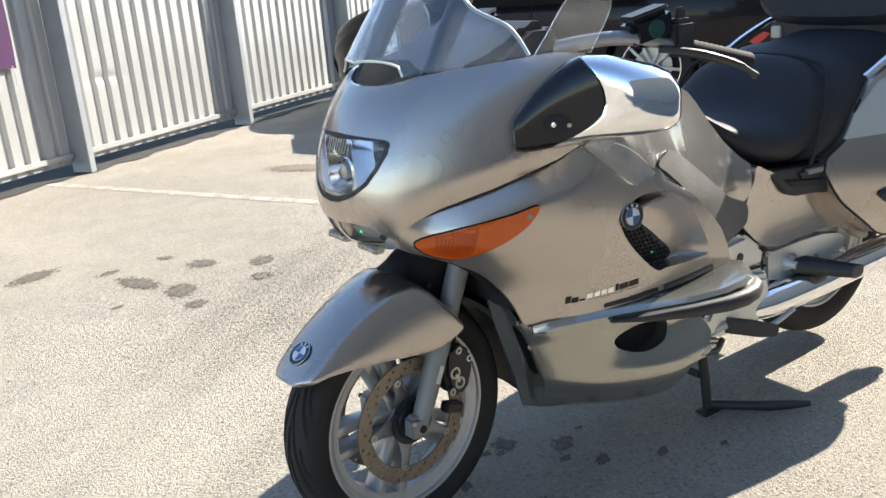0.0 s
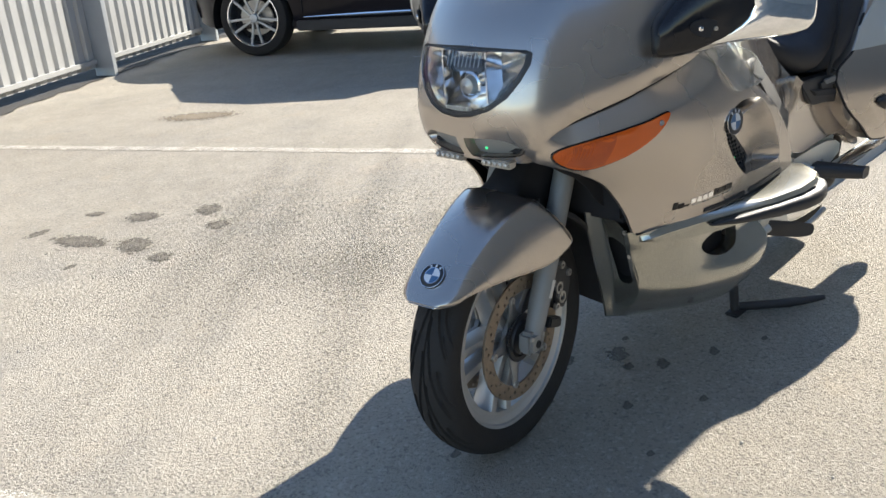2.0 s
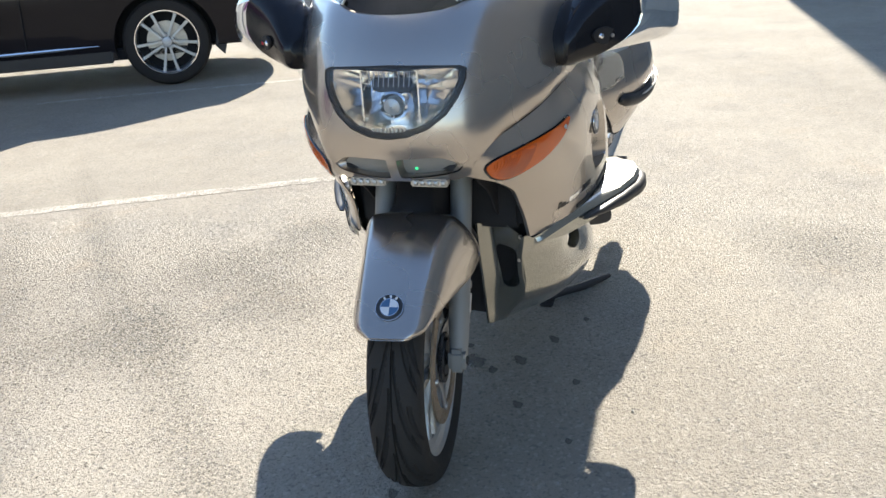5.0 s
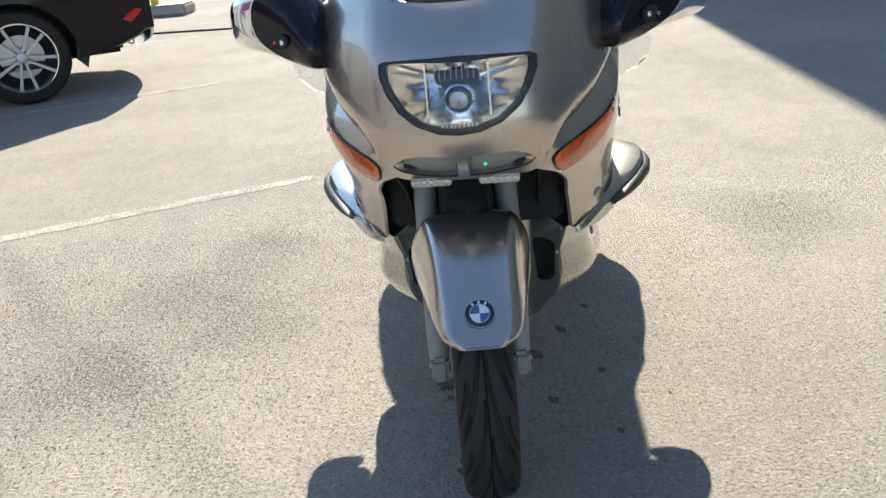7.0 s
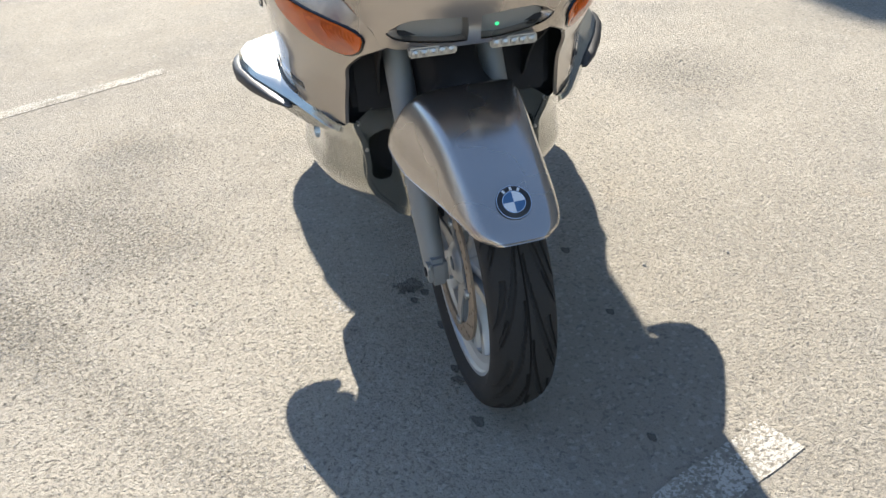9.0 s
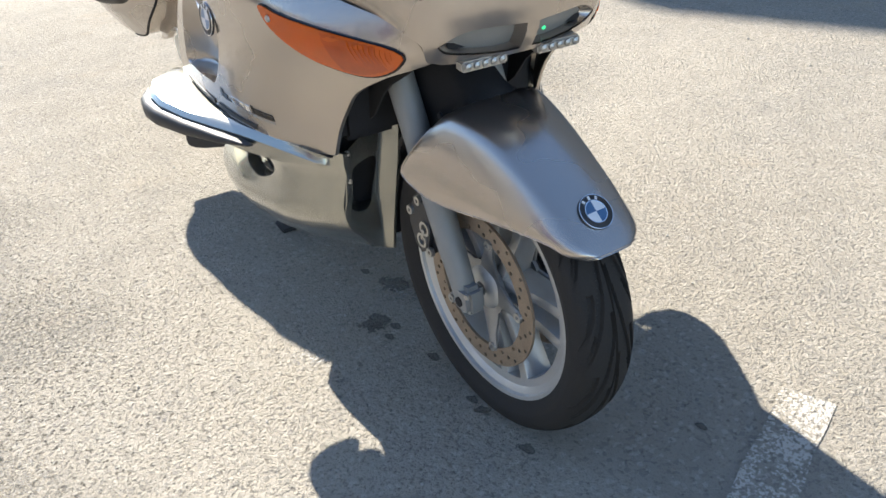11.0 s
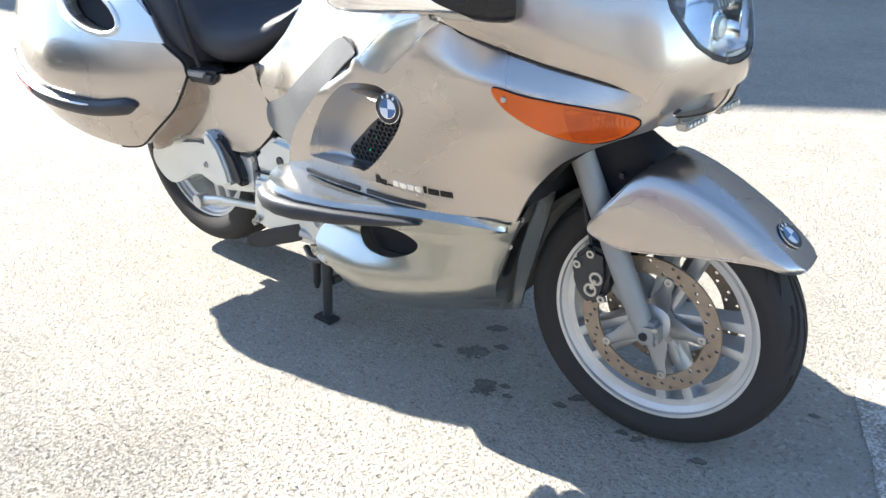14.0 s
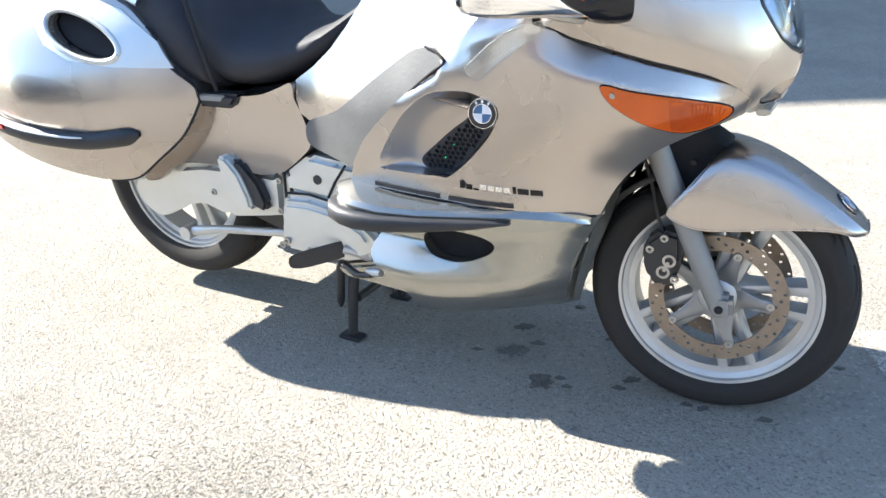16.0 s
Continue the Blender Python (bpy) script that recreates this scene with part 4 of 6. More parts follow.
SCOOP = [tuple(p) for p in spline([(-0.555, 0.795), (-0.50, 0.804), (-0.45, 0.800), (-0.404, 0.766), (-0.432, 0.703), (-0.514, 0.618), (-0.554, 0.613), (-0.650, 0.613), (-0.693, 0.626), (-0.642, 0.720), (-0.597, 0.768)], 44, True)]
GRILLE = [tuple(p) for p in spline([(-0.500, 0.730), (-0.485, 0.743), (-0.465, 0.748), (-0.438, 0.728), (-0.458, 0.690), (-0.527, 0.618), (-0.562, 0.612), (-0.598, 0.614), (-0.608, 0.634), (-0.574, 0.668), (-0.534, 0.704)], 44, True)]
BLINKER = [tuple(p) for p in spline([(0.020, 0.773), (-0.04, 0.795), (-0.10, 0.809), (-0.150, 0.820), (-0.190, 0.831), (-0.200, 0.826), (-0.185, 0.800), (-0.150, 0.768), (-0.108, 0.741), (-0.060, 0.724), (-0.008, 0.741)], 44, True)]

for sgn in (1, -1):
    skin = side_skin(sgn)
    cowl = part("side_fairing", panel(SIDE, skin, [SCOOP], 0.0135, 0.007, 0.006), PAINT, moto)
    lining = [(-0.222, 0.536), (-0.197, 0.588), (-0.170, 0.628), (-0.132, 0.669), (-0.094, 0.697), (-0.034, 0.729), (0.026, 0.758), (-0.05, 0.79), (-0.20, 0.80), (-0.30, 0.78), (-0.30, 0.545)]
    part("inner_lining", panel(lining, lambda x, z, d, f=skin: f(x, z, 0.010), (), 0.016), DARK, cowl)
    bowl = []
    for k in range(9):
        t = k / 8
        bowl.append([(a[0] + (b[0] - a[0]) * t, sgn * (half_width(*a) * (1 - t) + (half_width(*b) - 0.048) * t - 0.012 * math.sin(math.pi * t)), a[1] + (b[1] - a[1]) * t) for a, b in zip(SCOOP, GRILLE)])
    part("air_scoop", loft(bowl, cap=False), PAINT, cowl)
    cells = []
    for i in range(24):
        for j in range(20):
            c = (-0.62 + 0.0125 * i + (0.00625 if j % 2 else 0), 0.61 + 0.0108 * j)
            ring = [(c[0] + 0.0056 * math.cos(math.pi / 3 * q + math.pi / 6), c[1] + 0.0056 * math.sin(math.pi / 3 * q + math.pi / 6)) for q in range(6)]
            if all(inside(q, inner(GRILLE, 0.003)) for q in ring):
                cells.append(ring)
    part("honeycomb_grille", panel(GRILLE, lambda x, z, d, s=sgn: (x, s * (half_width(x, z) - 0.046 - d), z), cells, 0.02, 0.0, 0.004), BLACK, cowl, "black honeycomb grille")
    for gx, gz in ((-0.478, 0.728), (-0.530, 0.672), (-0.553, 0.640)):
        part("green_dot", moved(lathe([(0, 0.0005), (0, 0.0016), (0.0014, 0.0012), (0.0018, 0.0005)], 10, "z"), facing((gx, sgn * (half_width(gx, gz) - 0.050), gz), (0, sgn, 0))), GREENDOT, cowl)
    part("grille_backing", panel(GRILLE, lambda x, z, d, s=sgn: (x, s * (half_width(x, z) - 0.056), z), (), 0.03), DARK, cowl)
    part("scoop_fin", loft([oval((-0.565 + 0.10 * t, sgn * (0.322 + 0.020 * t), 0.782 - 0.010 * t), (0.001, 0.022 - 0.004 * t, 0), (0, 0.001, 0.004 + 0.002 * t), 10) for t in (0, 0.5, 1)]), PAINT, cowl)
    roundel(0.031, cowl, facing((-0.434, sgn * 0.354, 0.763), (0.10, sgn, 0.06)))
    blink = part("indicator", panel(BLINKER, lambda x, z, d, f=skin, s=sgn: (f(x, z, d)[0], f(x, z, d)[1] + s * 0.0055, z), (), 0.012, 0.009), AMBER, cowl, "large amber turn indicator lens")
    part("lens_seal", tube([(u, skin(u, v, -0.001)[1], v) for u, v in BLINKER + BLINKER[:1]], 0.0028, 6), GLOSSBLACK, blink)
    part("lens_screw", moved(lathe([(0, 0.001), (0, 0.006), (0.003, 0.005), (0.003, 0.001)], 12, "z"), facing(skin(-0.178, 0.812, -0.006), (0.25, sgn, 0))), STEEL, blink)
    cells_u = [-0.082 + 0.004 * k for k in range(19)]
    spans = [(u, [z for z in [0.70 + 0.002 * j for j in range(70)] if inside((u, z), inner(BLINKER, 0.004))]) for u in cells_u]
    chamber = [(u, z[0]) for u, z in spans if len(z) > 3] + [(u, z[-1]) for u, z in reversed(spans) if len(z) > 3]
    part("bulb_chamber", panel(chamber, lambda x, z, d, f=skin, s=sgn: (f(x, z, d)[0], f(x, z, d)[1] + s * 0.0061, z), (), 0.012), AMBERDEEP, blink)
    for k in range(9):
        u = -0.045 + 0.0065 * k
        zs = [z for z in [0.70 + 0.004 * j for j in range(35)] if inside((u, z), inner(BLINKER, 0.008))]
        if len(zs) > 2:
            part("lens_rib", tube([(u + 0.10 * (z - 0.76), skin(u, z, 0)[1] + sgn * 0.0054, z) for z in zs], 0.0009, 5), AMBER, blink)
    # lettering kept as plain bars: a tall dark mark, pale ones, dark ones, and a fine line below
    marks = [(0.000, 0.011, -0.011, 0.017, "d"), (0.013, 0.014, -0.012, 0.012, "d"), (0.029, 0.012, -0.011, 0.004, "d")]
    marks += [(0.044 + 0.0165 * k, 0.013, -0.008, 0.012, "l") for k in range(4)]
    marks += [(0.112, 0.007, -0.008, 0.016, "d"), (0.122, 0.022, -0.008, 0.013, "d"), (0.147, 0.024, -0.008, 0.013, "d")]
    marks += [(0.050 + 0.0155 * k, 0.011, -0.0155, 0.0032, "s") for k in range(8)]
    for off, w, low_z, hgt, m in marks:
        x0 = -0.497 + off if sgn < 0 else -0.298 - off - w
        zc = 0.603 - 0.09 * (x0 + 0.50) + low_z
        bar_o = [(x0, zc), (x0 + w, zc - 0.09 * w), (x0 + w, zc + hgt - 0.09 * w), (x0, zc + hgt)]
        part("lettering_bar", panel(bar_o, lambda u, v, d, f=skin, s=sgn: (u, f(u, v, 0)[1] + s * 0.0015 - s * d, v), (), 0.01, 0.002), {"d": GLOSSBLACK, "l": CHROME, "s": STEEL}[m], cowl)
    part("seam_gap", tube([(u, sgn * (half_width(u, v) - 0.026), v - 0.001) for u, v in spline(SEAM, 40)], 0.005, 6), DARK, cowl)
    for a, b in ((-0.705, -0.545), (-0.525, -0.385)):
        trim_o = [(a, 0.574 - 0.075 * (a + 0.705)), (b, 0.574 - 0.075 * (b + 0.705)), (b, 0.583 - 0.075 * (b + 0.705)), (a, 0.583 - 0.075 * (a + 0.705))]
        part("lower_trim", panel(trim_o, lambda u, v, d, f=skin, s=sgn: (u, f(u, v, 0)[1] + s * (0.003 - d), v), (), 0.012, 0.004), BLACK, cowl)

    part("hem_gap", tube([(u, sgn * (abs(skin(u, v, 0)[1]) - 0.003), v - 0.003) for u, v in ((-0.698, 0.569), (-0.62, 0.5645), (-0.544, 0.559), (-0.46, 0.551), (-0.374, 0.541), (-0.288, 0.528), (-0.232, 0.528))], 0.004, 6), DARK, cowl)

    # knee pad, tank side, side cover under the seat
    pad = [(-0.525, 0.858), (-0.545, 0.876), (-0.576, 0.882), (-0.61, 0.873), (-0.645, 0.853), (-0.73, 0.795), (-0.83, 0.722), (-0.90, 0.690), (-0.945, 0.672), (-0.962, 0.645), (-0.952, 0.612), (-0.90, 0.598), (-0.80, 0.585),
           (-0.765, 0.59), (-0.752, 0.62), (-0.722, 0.676), (-0.684, 0.718), (-0.622, 0.780), (-0.566, 0.826)]
    part("knee_pad", panel(rounded(pad, 110), rear_skin(sgn, 0.008), (), 0.016, 0.02), PAD, moto, "dark grey rubber knee pad")
    edge_line = spline([(-0.576, 0.884), (-0.545, 0.877), (-0.522, 0.860), (-0.545, 0.842), (-0.566, 0.826), (-0.622, 0.780), (-0.684, 0.718), (-0.722, 0.676), (-0.752, 0.62)], 30)
    part("pad_gap", tube([rear_skin(sgn, 0.0110)(u, v, 0.0) for u, v in edge_line], 0.0026, 6), DARK, moto)
    cover = [(-0.997, 0.757), (-1.05, 0.737), (-1.11, 0.716), (-1.20, 0.703), (-1.32, 0.698), (-1.42, 0.695), (-1.50, 0.60), (-1.56, 0.45), (-1.503, 0.442), (-1.462, 0.476), (-1.394, 0.500), (-1.25, 0.505), (-1.15, 0.500), (-1.085, 0.512), (-1.052, 0.526), (-0.985, 0.580), (-0.968, 0.606), (-0.974, 0.650), (-0.986, 0.690), (-0.994, 0.72)]
    part("side_cover", panel(rounded(cover, 120), rear_skin(sgn, -0.012, 0.026, 0.60), (), 0.02, 0.02), PAINT, moto)
    if sgn > 0:
        part("hook_recess", slab(rounded(HOOK, 40), 0.205, 0.248, 0.004), BLACK, moto)
        part("hook_bar", slab([(x + 0.03, z + 0.012) for x, z in ((-1.16, 0.680), (-1.40, 0.642), (-1.40, 0.622), (-1.20, 0.655))], 0.244, 0.256, 0.003), VINYL, moto)
    part("seat_hook", slab([(-1.17, 0.712), (-1.40, 0.703), (-1.375, 0.668), (-1.20, 0.672)], sgn * 0.20, sgn * 0.256, 0.010), BLACK, moto)
    part("hook_inset", slab([(-1.215, 0.708), (-1.355, 0.702), (-1.338, 0.684), (-1.228, 0.688)], sgn * 0.250, sgn * 0.2585, 0.003), CARRIER, moto)

    # lower fairing with its oval hole, rounded under
    def belly_skin(x, v, d, s=sgn):
        top = pchip(-x, [0.20, 0.30, 0.42, 0.55, 0.66, 0.80], [0.222, 0.262, 0.294, 0.318, 0.330, 0.322])
        f = pchip(v, [0, 0.10, 0.25, 0.40, 0.52, 0.64, 0.76, 0.88, 1.0], [0.985, 0.975, 0.945, 0.955, 0.980, 0.940, 0.84, 0.75, 0.66])
        lean_in = pchip(v, [0, 0.40, 0.52, 0.64, 0.76, 0.88, 1.0], [0, 0.005, 0.025, 0.06, 0.11, 0.16, 0.21])
        f -= lean_in * ease((x + 0.62) / 0.30)
        z0 = 0.527 + 0.03 * max(0, -0.3 - x)
        z1 = pchip(-x, [0.20, 0.36, 0.5, 0.7, 0.9], [0.258, 0.236, 0.214, 0.197, 0.195])
        dish = 0.034 * math.exp(-((v - 0.30) / 0.115) ** 2) * ease((-0.38 - x) / 0.30)
        back = max(0.0, -0.222 - 0.122 * v - x)  # rounds in towards the front edge
        dish += pchip(v, [0, 0.25, 0.5, 0.75, 1], [0.020, 0.048, 0.066, 0.048, 0.0]) * max(0.0, 1 - back / 0.17) ** 2
        return (x, s * (top * f - dish - d), z0 + (z1 - z0) * pchip(v, [0, 0.3, 0.6, 0.85, 1], [0, 0.33, 0.69, 0.93, 1.0]))
    bout = [(-0.222, 0.0), (-0.30, 0.0), (-0.45, 0.0), (-0.60, 0.0), (-0.675, 0.04), (-0.70, 0.14), (-0.735, 0.26), (-0.768, 0.38), (-0.772, 0.43), (-0.755, 0.48), (-0.715, 0.53), (-0.675, 0.60), (-0.664, 0.70), (-0.668, 0.84), (-0.69, 0.94), (-0.70, 1.0), (-0.60, 1.0), (-0.345, 1.0), (-0.326, 0.80), (-0.298, 0.52), (-0.264, 0.25), (-0.236, 0.08)]
    hole = [tuple(p) for p in spline([(-0.450, 0.28), (-0.485, 0.225), (-0.555, 0.205), (-0.615, 0.245), (-0.632, 0.315), (-0.600, 0.385), (-0.53, 0.405), (-0.467, 0.35)], 36, True)]
    low = part("lower_fairing", panel(bout, belly_skin, [hole], 0.014, 0.012, 0.03), LOWER, moto)
    part("cooling_duct", panel(scaled(hole, 1.1), lambda x, v, d, f=belly_skin: f(x, v, d + 0.045), (), 0.03), DARK, low)
    part("rear_belly_panel", slab([(-0.95, 0.262), (-0.80, 0.300), (-0.66, 0.305), (-0.64, 0.270), (-0.70, 0.222), (-0.93, 0.236)], sgn * 0.120, sgn * 0.212, 0.010), LOWER, low)
    # duct frame between mudguard and lower fairing
    near_edge = [(-0.216, 0.094, 0.585), (-0.222, 0.092, 0.545), (-0.240, 0.091, 0.48), (-0.266, 0.091, 0.40), (-0.298, 0.090, 0.30), (-0.312, 0.090, 0.240)]
    far_edge = [(u, abs(belly_skin(u, v, 0)[1]), belly_skin(u, v, 0)[2]) for u, v in ((-0.224, 0.01), (-0.237, 0.08), (-0.265, 0.25), (-0.299, 0.52), (-0.327, 0.80), (-0.344, 0.98))]
    near_line, far_line = spline(near_edge, 61), spline(far_edge, 61)

    def duct_skin(u, v, d, s=sgn, near_line=near_line, far_line=far_line):
        """A flat strip beside the wheel, then a face that runs out to the lower fairing."""
        k = min(60, max(0, v * 60))
        i = min(59, int(k))
        a = Vector(near_line[i]).lerp(Vector(near_line[i + 1]), k - i)
        c = Vector(far_line[i]).lerp(Vector(far_line[i + 1]), k - i)
        b = a + Vector((-0.011 - 0.013 * math.sin(math.pi * min(1, v * 1.05)) ** 0.8, min(0.030, (c.y - a.y) * 0.30), 0))
        p = a.lerp(b, u / 0.34) + Vector((0, -1, 0)) * d if u < 0.34 else b.lerp(c, (u - 0.34) / 0.66) + Vector((-0.8, -0.5, 0)) * d
        return (p.x, p.y * s, p.z)
    dh = [(0.42, 0.37), (0.80, 0.34), (0.88, 0.42), (0.88, 0.55), (0.78, 0.63), (0.52, 0.65), (0.44, 0.56)]
    dct = part("duct_frame", panel([(0.0, 0.0), (0.34, 0.0), (1.0, 0.0), (1.0, 1.0), (0.34, 1.0), (0.0, 1.0)], duct_skin, [rounded(dh, 30)], 0.05, 0.006, 0.05), LOWER, low)
    # plain dark sheet standing in for the shade behind the hole
    part("duct_dark_back", panel(rounded(dh, 30), lambda u, v, d, f=duct_skin: f(u, v, 0.05), (), 0.1), DARK, dct)
    for v in (0.08, 0.42):
        q = duct_skin(0.92, v, -0.001)
        part("duct_bolt", moved(lathe([(0, 0.001), (0, 0.006), (0.003, 0.005), (0.003, 0.001)], 12, "z"), facing(q, (0.7, sgn * 0.7, 0))), STEEL, dct)

    # footboard wing with rubber edge
    rings = []
    for x, y0, y1, zt, th in ((-0.238, 0.230, 0.240, 0.521, 0.012), (-0.250, 0.238, 0.256, 0.526, 0.018), (-0.27, 0.25, 0.270, 0.531, 0.026), (-0.33, 0.27, 0.300, 0.538, 0.042), (-0.42, 0.290, 0.342, 0.545, 0.048), (-0.50, 0.305, 0.382, 0.549, 0.042), (-0.57, 0.315, 0.416, 0.553, 0.034), (-0.65, 0.32, 0.445, 0.560, 0.030),
                              (-0.71, 0.32, 0.452, 0.568, 0.030), (-0.755, 0.325, 0.438, 0.572, 0.028), (-0.785, 0.34, 0.405, 0.572, 0.02), (-0.795, 0.36, 0.38, 0.57, 0.01)):
        rings.append([(x, sgn * y, z) for y, z in ((y0, zt), (y0 * 0.4 + y1 * 0.6, zt + 0.004), (y1 - 0.008, zt - 0.002), (y1, zt - 0.012), (y1 - 0.004, zt - th), (y0, zt - th - 0.006))])
    board = part("crash_bar_cover", loft(rings), LOWER, moto, "silver crash bar cover with a black rubber edge")
    rings = []
    for x, y1, zt, hh, ww in ((-0.385, 0.340, 0.522, 0.003, 0.006), (-0.46, 0.382, 0.525, 0.015, 0.018), (-0.56, 0.427, 0.528, 0.025, 0.028), (-0.65, 0.460, 0.532, 0.031, 0.034), (-0.70, 0.468, 0.535, 0.033, 0.036), (-0.74, 0.464, 0.538, 0.032, 0.040), (-0.775, 0.447, 0.540, 0.029, 0.046), (-0.797, 0.416, 0.540, 0.020, 0.036)):
        rings.append(oval((x, sgn * (y1 - ww * 0.9), zt - hh * 0.32), (0, sgn * ww, 0), (0, 0.0, hh * 0.66), 16, 3.4))
    part("rubber_edge", loft(rings), BLACK, board)
    part("cover_slot", box(-0.70, -0.67, sgn * 0.40 - 0.004, sgn * 0.40 + 0.004, 0.562, 0.5645, 0), DARK, board)

    # rear view mirror: a black cover against the fairing, a chrome shell outboard of it
    axis, across = Vector((-0.71, 0.70, 0)), Vector((0.70, 0.71, 0))

    def mring(s, w, hgt, cy, cz, cut=0.0, sgn=sgn):
        c = Vector((-0.165, 0.362, 1.03)) + axis * s + across * cy + Vector((0, 0, cz))
        out = []
        for q in oval(c, across * w, (0, 0, hgt), 36, 3.0):
            dz = q.z - c.z
            q = q + axis * cut * (0.030 - (0.045 if dz > 0 else 0.100) * (dz / hgt) ** 2)
            out.append(Vector((q.x, q.y * sgn, q.z)))
        return out
    mc = part("mirror_housing", loft([mring(*q) for q in ((-0.046, 0.030, 0.022, -0.045, -0.045), (-0.040, 0.046, 0.036, -0.050, -0.044), (-0.025, 0.052, 0.046, -0.053, -0.037), (0.0, 0.056, 0.060, -0.055, -0.022), (0.03, 0.0595, 0.072, -0.0555, -0.007, 0.2), (0.06, 0.0635, 0.080, -0.0520, 0.004, 0.5),
                                                         (0.085, 0.0670, 0.083, -0.0485, 0.012, 0.8), (0.105, 0.0695, 0.083, -0.0455, 0.018, 1.0), (0.110, 0.0665, 0.080, -0.0455, 0.018, 1.0))]), GLOSSBLACK, moto, "glossy black mirror cover with a chrome shell")
    part("chrome_shell", loft([mring(*q) for q in ((0.100, 0.060, 0.075, -0.0455, 0.018, 1.0), (0.108, 0.0665, 0.0805, -0.0455, 0.018, 1.0), (0.114, 0.0685, 0.0822, -0.045, 0.018, 1.0), (0.15, 0.0725, 0.079, -0.0425, 0.020, 0.6), (0.19, 0.074, 0.072, -0.041, 0.016, 0.3),
                                                   (0.23, 0.070, 0.0635, -0.045, 0.0115), (0.258, 0.062, 0.0535, -0.050, 0.0065), (0.273, 0.052, 0.0425, -0.057, 0.0025), (0.279, 0.040, 0.030, -0.060, 0.0))]), CHROME, mc)
    recess = Vector((-0.165, 0.362, 1.03)) + axis * 0.052 + across * 0.0065 + Vector((0, 0, -0.022))
    spot = facing((recess.x, recess.y * sgn, recess.z), (across.x, sgn * across.y, -0.12))
    part("mirror_vent", moved(slab([(0.035 * math.cos(a) + 0.004 * math.sin(a), 0.018 * math.sin(a) - sgn * 0.006 * math.cos(a)) for a in [2 * math.pi * i / 24 for i in range(24)]], -0.003, 0.003, 0.001, "xy"), spot), DARK, mc)
    part("mirror_joint", moved(lathe([(0.003, 0.001), (0.003, 0.0065), (0.006, 0.005), (0.007, 0.001)], 12, "z"), spot @ Matrix.Translation((0.014 * -sgn, 0.001, 0))), CHROME, mc)
    part("mirror_screw", moved(lathe([(0.002, 0.001), (0.002, 0.005), (0.006, 0.004), (0.006, 0.001)], 10, "z"), spot @ Matrix.Translation((-0.016 * -sgn, -0.001, 0))), RED if sgn < 0 else STEEL, mc)
    part("mirror_stay", tube([(-0.235, sgn * 0.33, 0.955), (-0.262, sgn * 0.372, 0.965), (-0.285, sgn * 0.392, 0.975)], 0.010, 8), STEEL, mc)
    def wing_skin(u, w, d, s=sgn):
        p = Vector((-0.290, 0.343, 0.952)).lerp(Vector((-0.440, 0.356, 0.830)), u) + Vector((-0.055, 0.080, -0.004)) * w + Vector((0.006, 0.004, 0.004)) * math.sin(3.1 * w)
        return (p.x - d, s * p.y, p.z)
    defl = part("wind_deflector", shell([(0.0, 0.0), (0.0, 0.75), (0.08, 0.95), (0.22, 1.0), (0.62, 0.92), (0.85, 0.55), (1.0, 0.06), (0.97, 0.0), (0.5, 0.0)], wing_skin, 0.004, 0.12), PERSPEX, moto, "small clear plastic deflector under the mirror")
    defl.visible_shadow = False

    # handlebar end, grip, switchgear and lever
    grip = part("handlebar", tube(spline([(-0.30, sgn * 0.10, 1.10), (-0.40, sgn * 0.22, 1.135), (-0.50, sgn * 0.295, 1.138), (-0.62, sgn * 0.345, 1.105), (-0.785, sgn * 0.384, 1.060)], 20), [0.016] * 12 + [0.013] * 8, 12), CARRIER, moto)
    part("rubber_grip", tube([(-0.625 - 0.0062 * i, sgn * (0.344 + 0.0016 * i), 1.106 - 0.0018 * i) for i in range(27)], [0.0195 if i % 2 else 0.0172 for i in range(27)], 14), RUBBER, grip)
    part("fluid_reservoir", moved(box(-0.050, 0.050, -0.034, 0.034, -0.036, 0.030, 0.012), Matrix.Translation((-0.545, sgn * 0.300, 1.158)) @ Matrix.Rotation(radians(-18 * sgn), 4, "Z") @ Matrix.Rotation(radians(14), 4, "Y")), GLOSSBLACK, grip)
    part("reservoir_cap", moved(box(-0.047, 0.047, -0.031, 0.031, 0.028, 0.036, 0.004), Matrix.Translation((-0.545, sgn * 0.300, 1.158)) @ Matrix.Rotation(radians(-18 * sgn), 4, "Z") @ Matrix.Rotation(radians(14), 4, "Y")), BLACK, grip)
    part("sight_glass", moved(lathe([(0, 0.001), (0, 0.020), (0.004, 0.018), (0.005, 0.001)], 22, "z"), facing((-0.540, sgn * 0.3335, 1.154), (0.31, sgn, 0))), GREEN, grip)
    part("switch_block", moved(box(-0.030, 0.030, -0.026, 0.026, -0.040, 0.042, 0.012), Matrix.Translation((-0.610, sgn * 0.334, 1.128))), BLACK, grip)
    part("switch_key", moved(box(-0.012, 0.012, -0.007, 0.007, -0.012, 0.018, 0.004), Matrix.Translation((-0.612, sgn * 0.334, 1.176))), BLACK, grip)
    part("lever", tube(spline([(-0.550, sgn * 0.330, 1.110), (-0.62, sgn * 0.383, 1.095), (-0.71, sgn * 0.412, 1.062), (-0.768, sgn * 0.416, 1.03)], 14), [0.008] * 10 + [0.007, 0.007, 0.008, 0.009], 8), BLACK, grip)

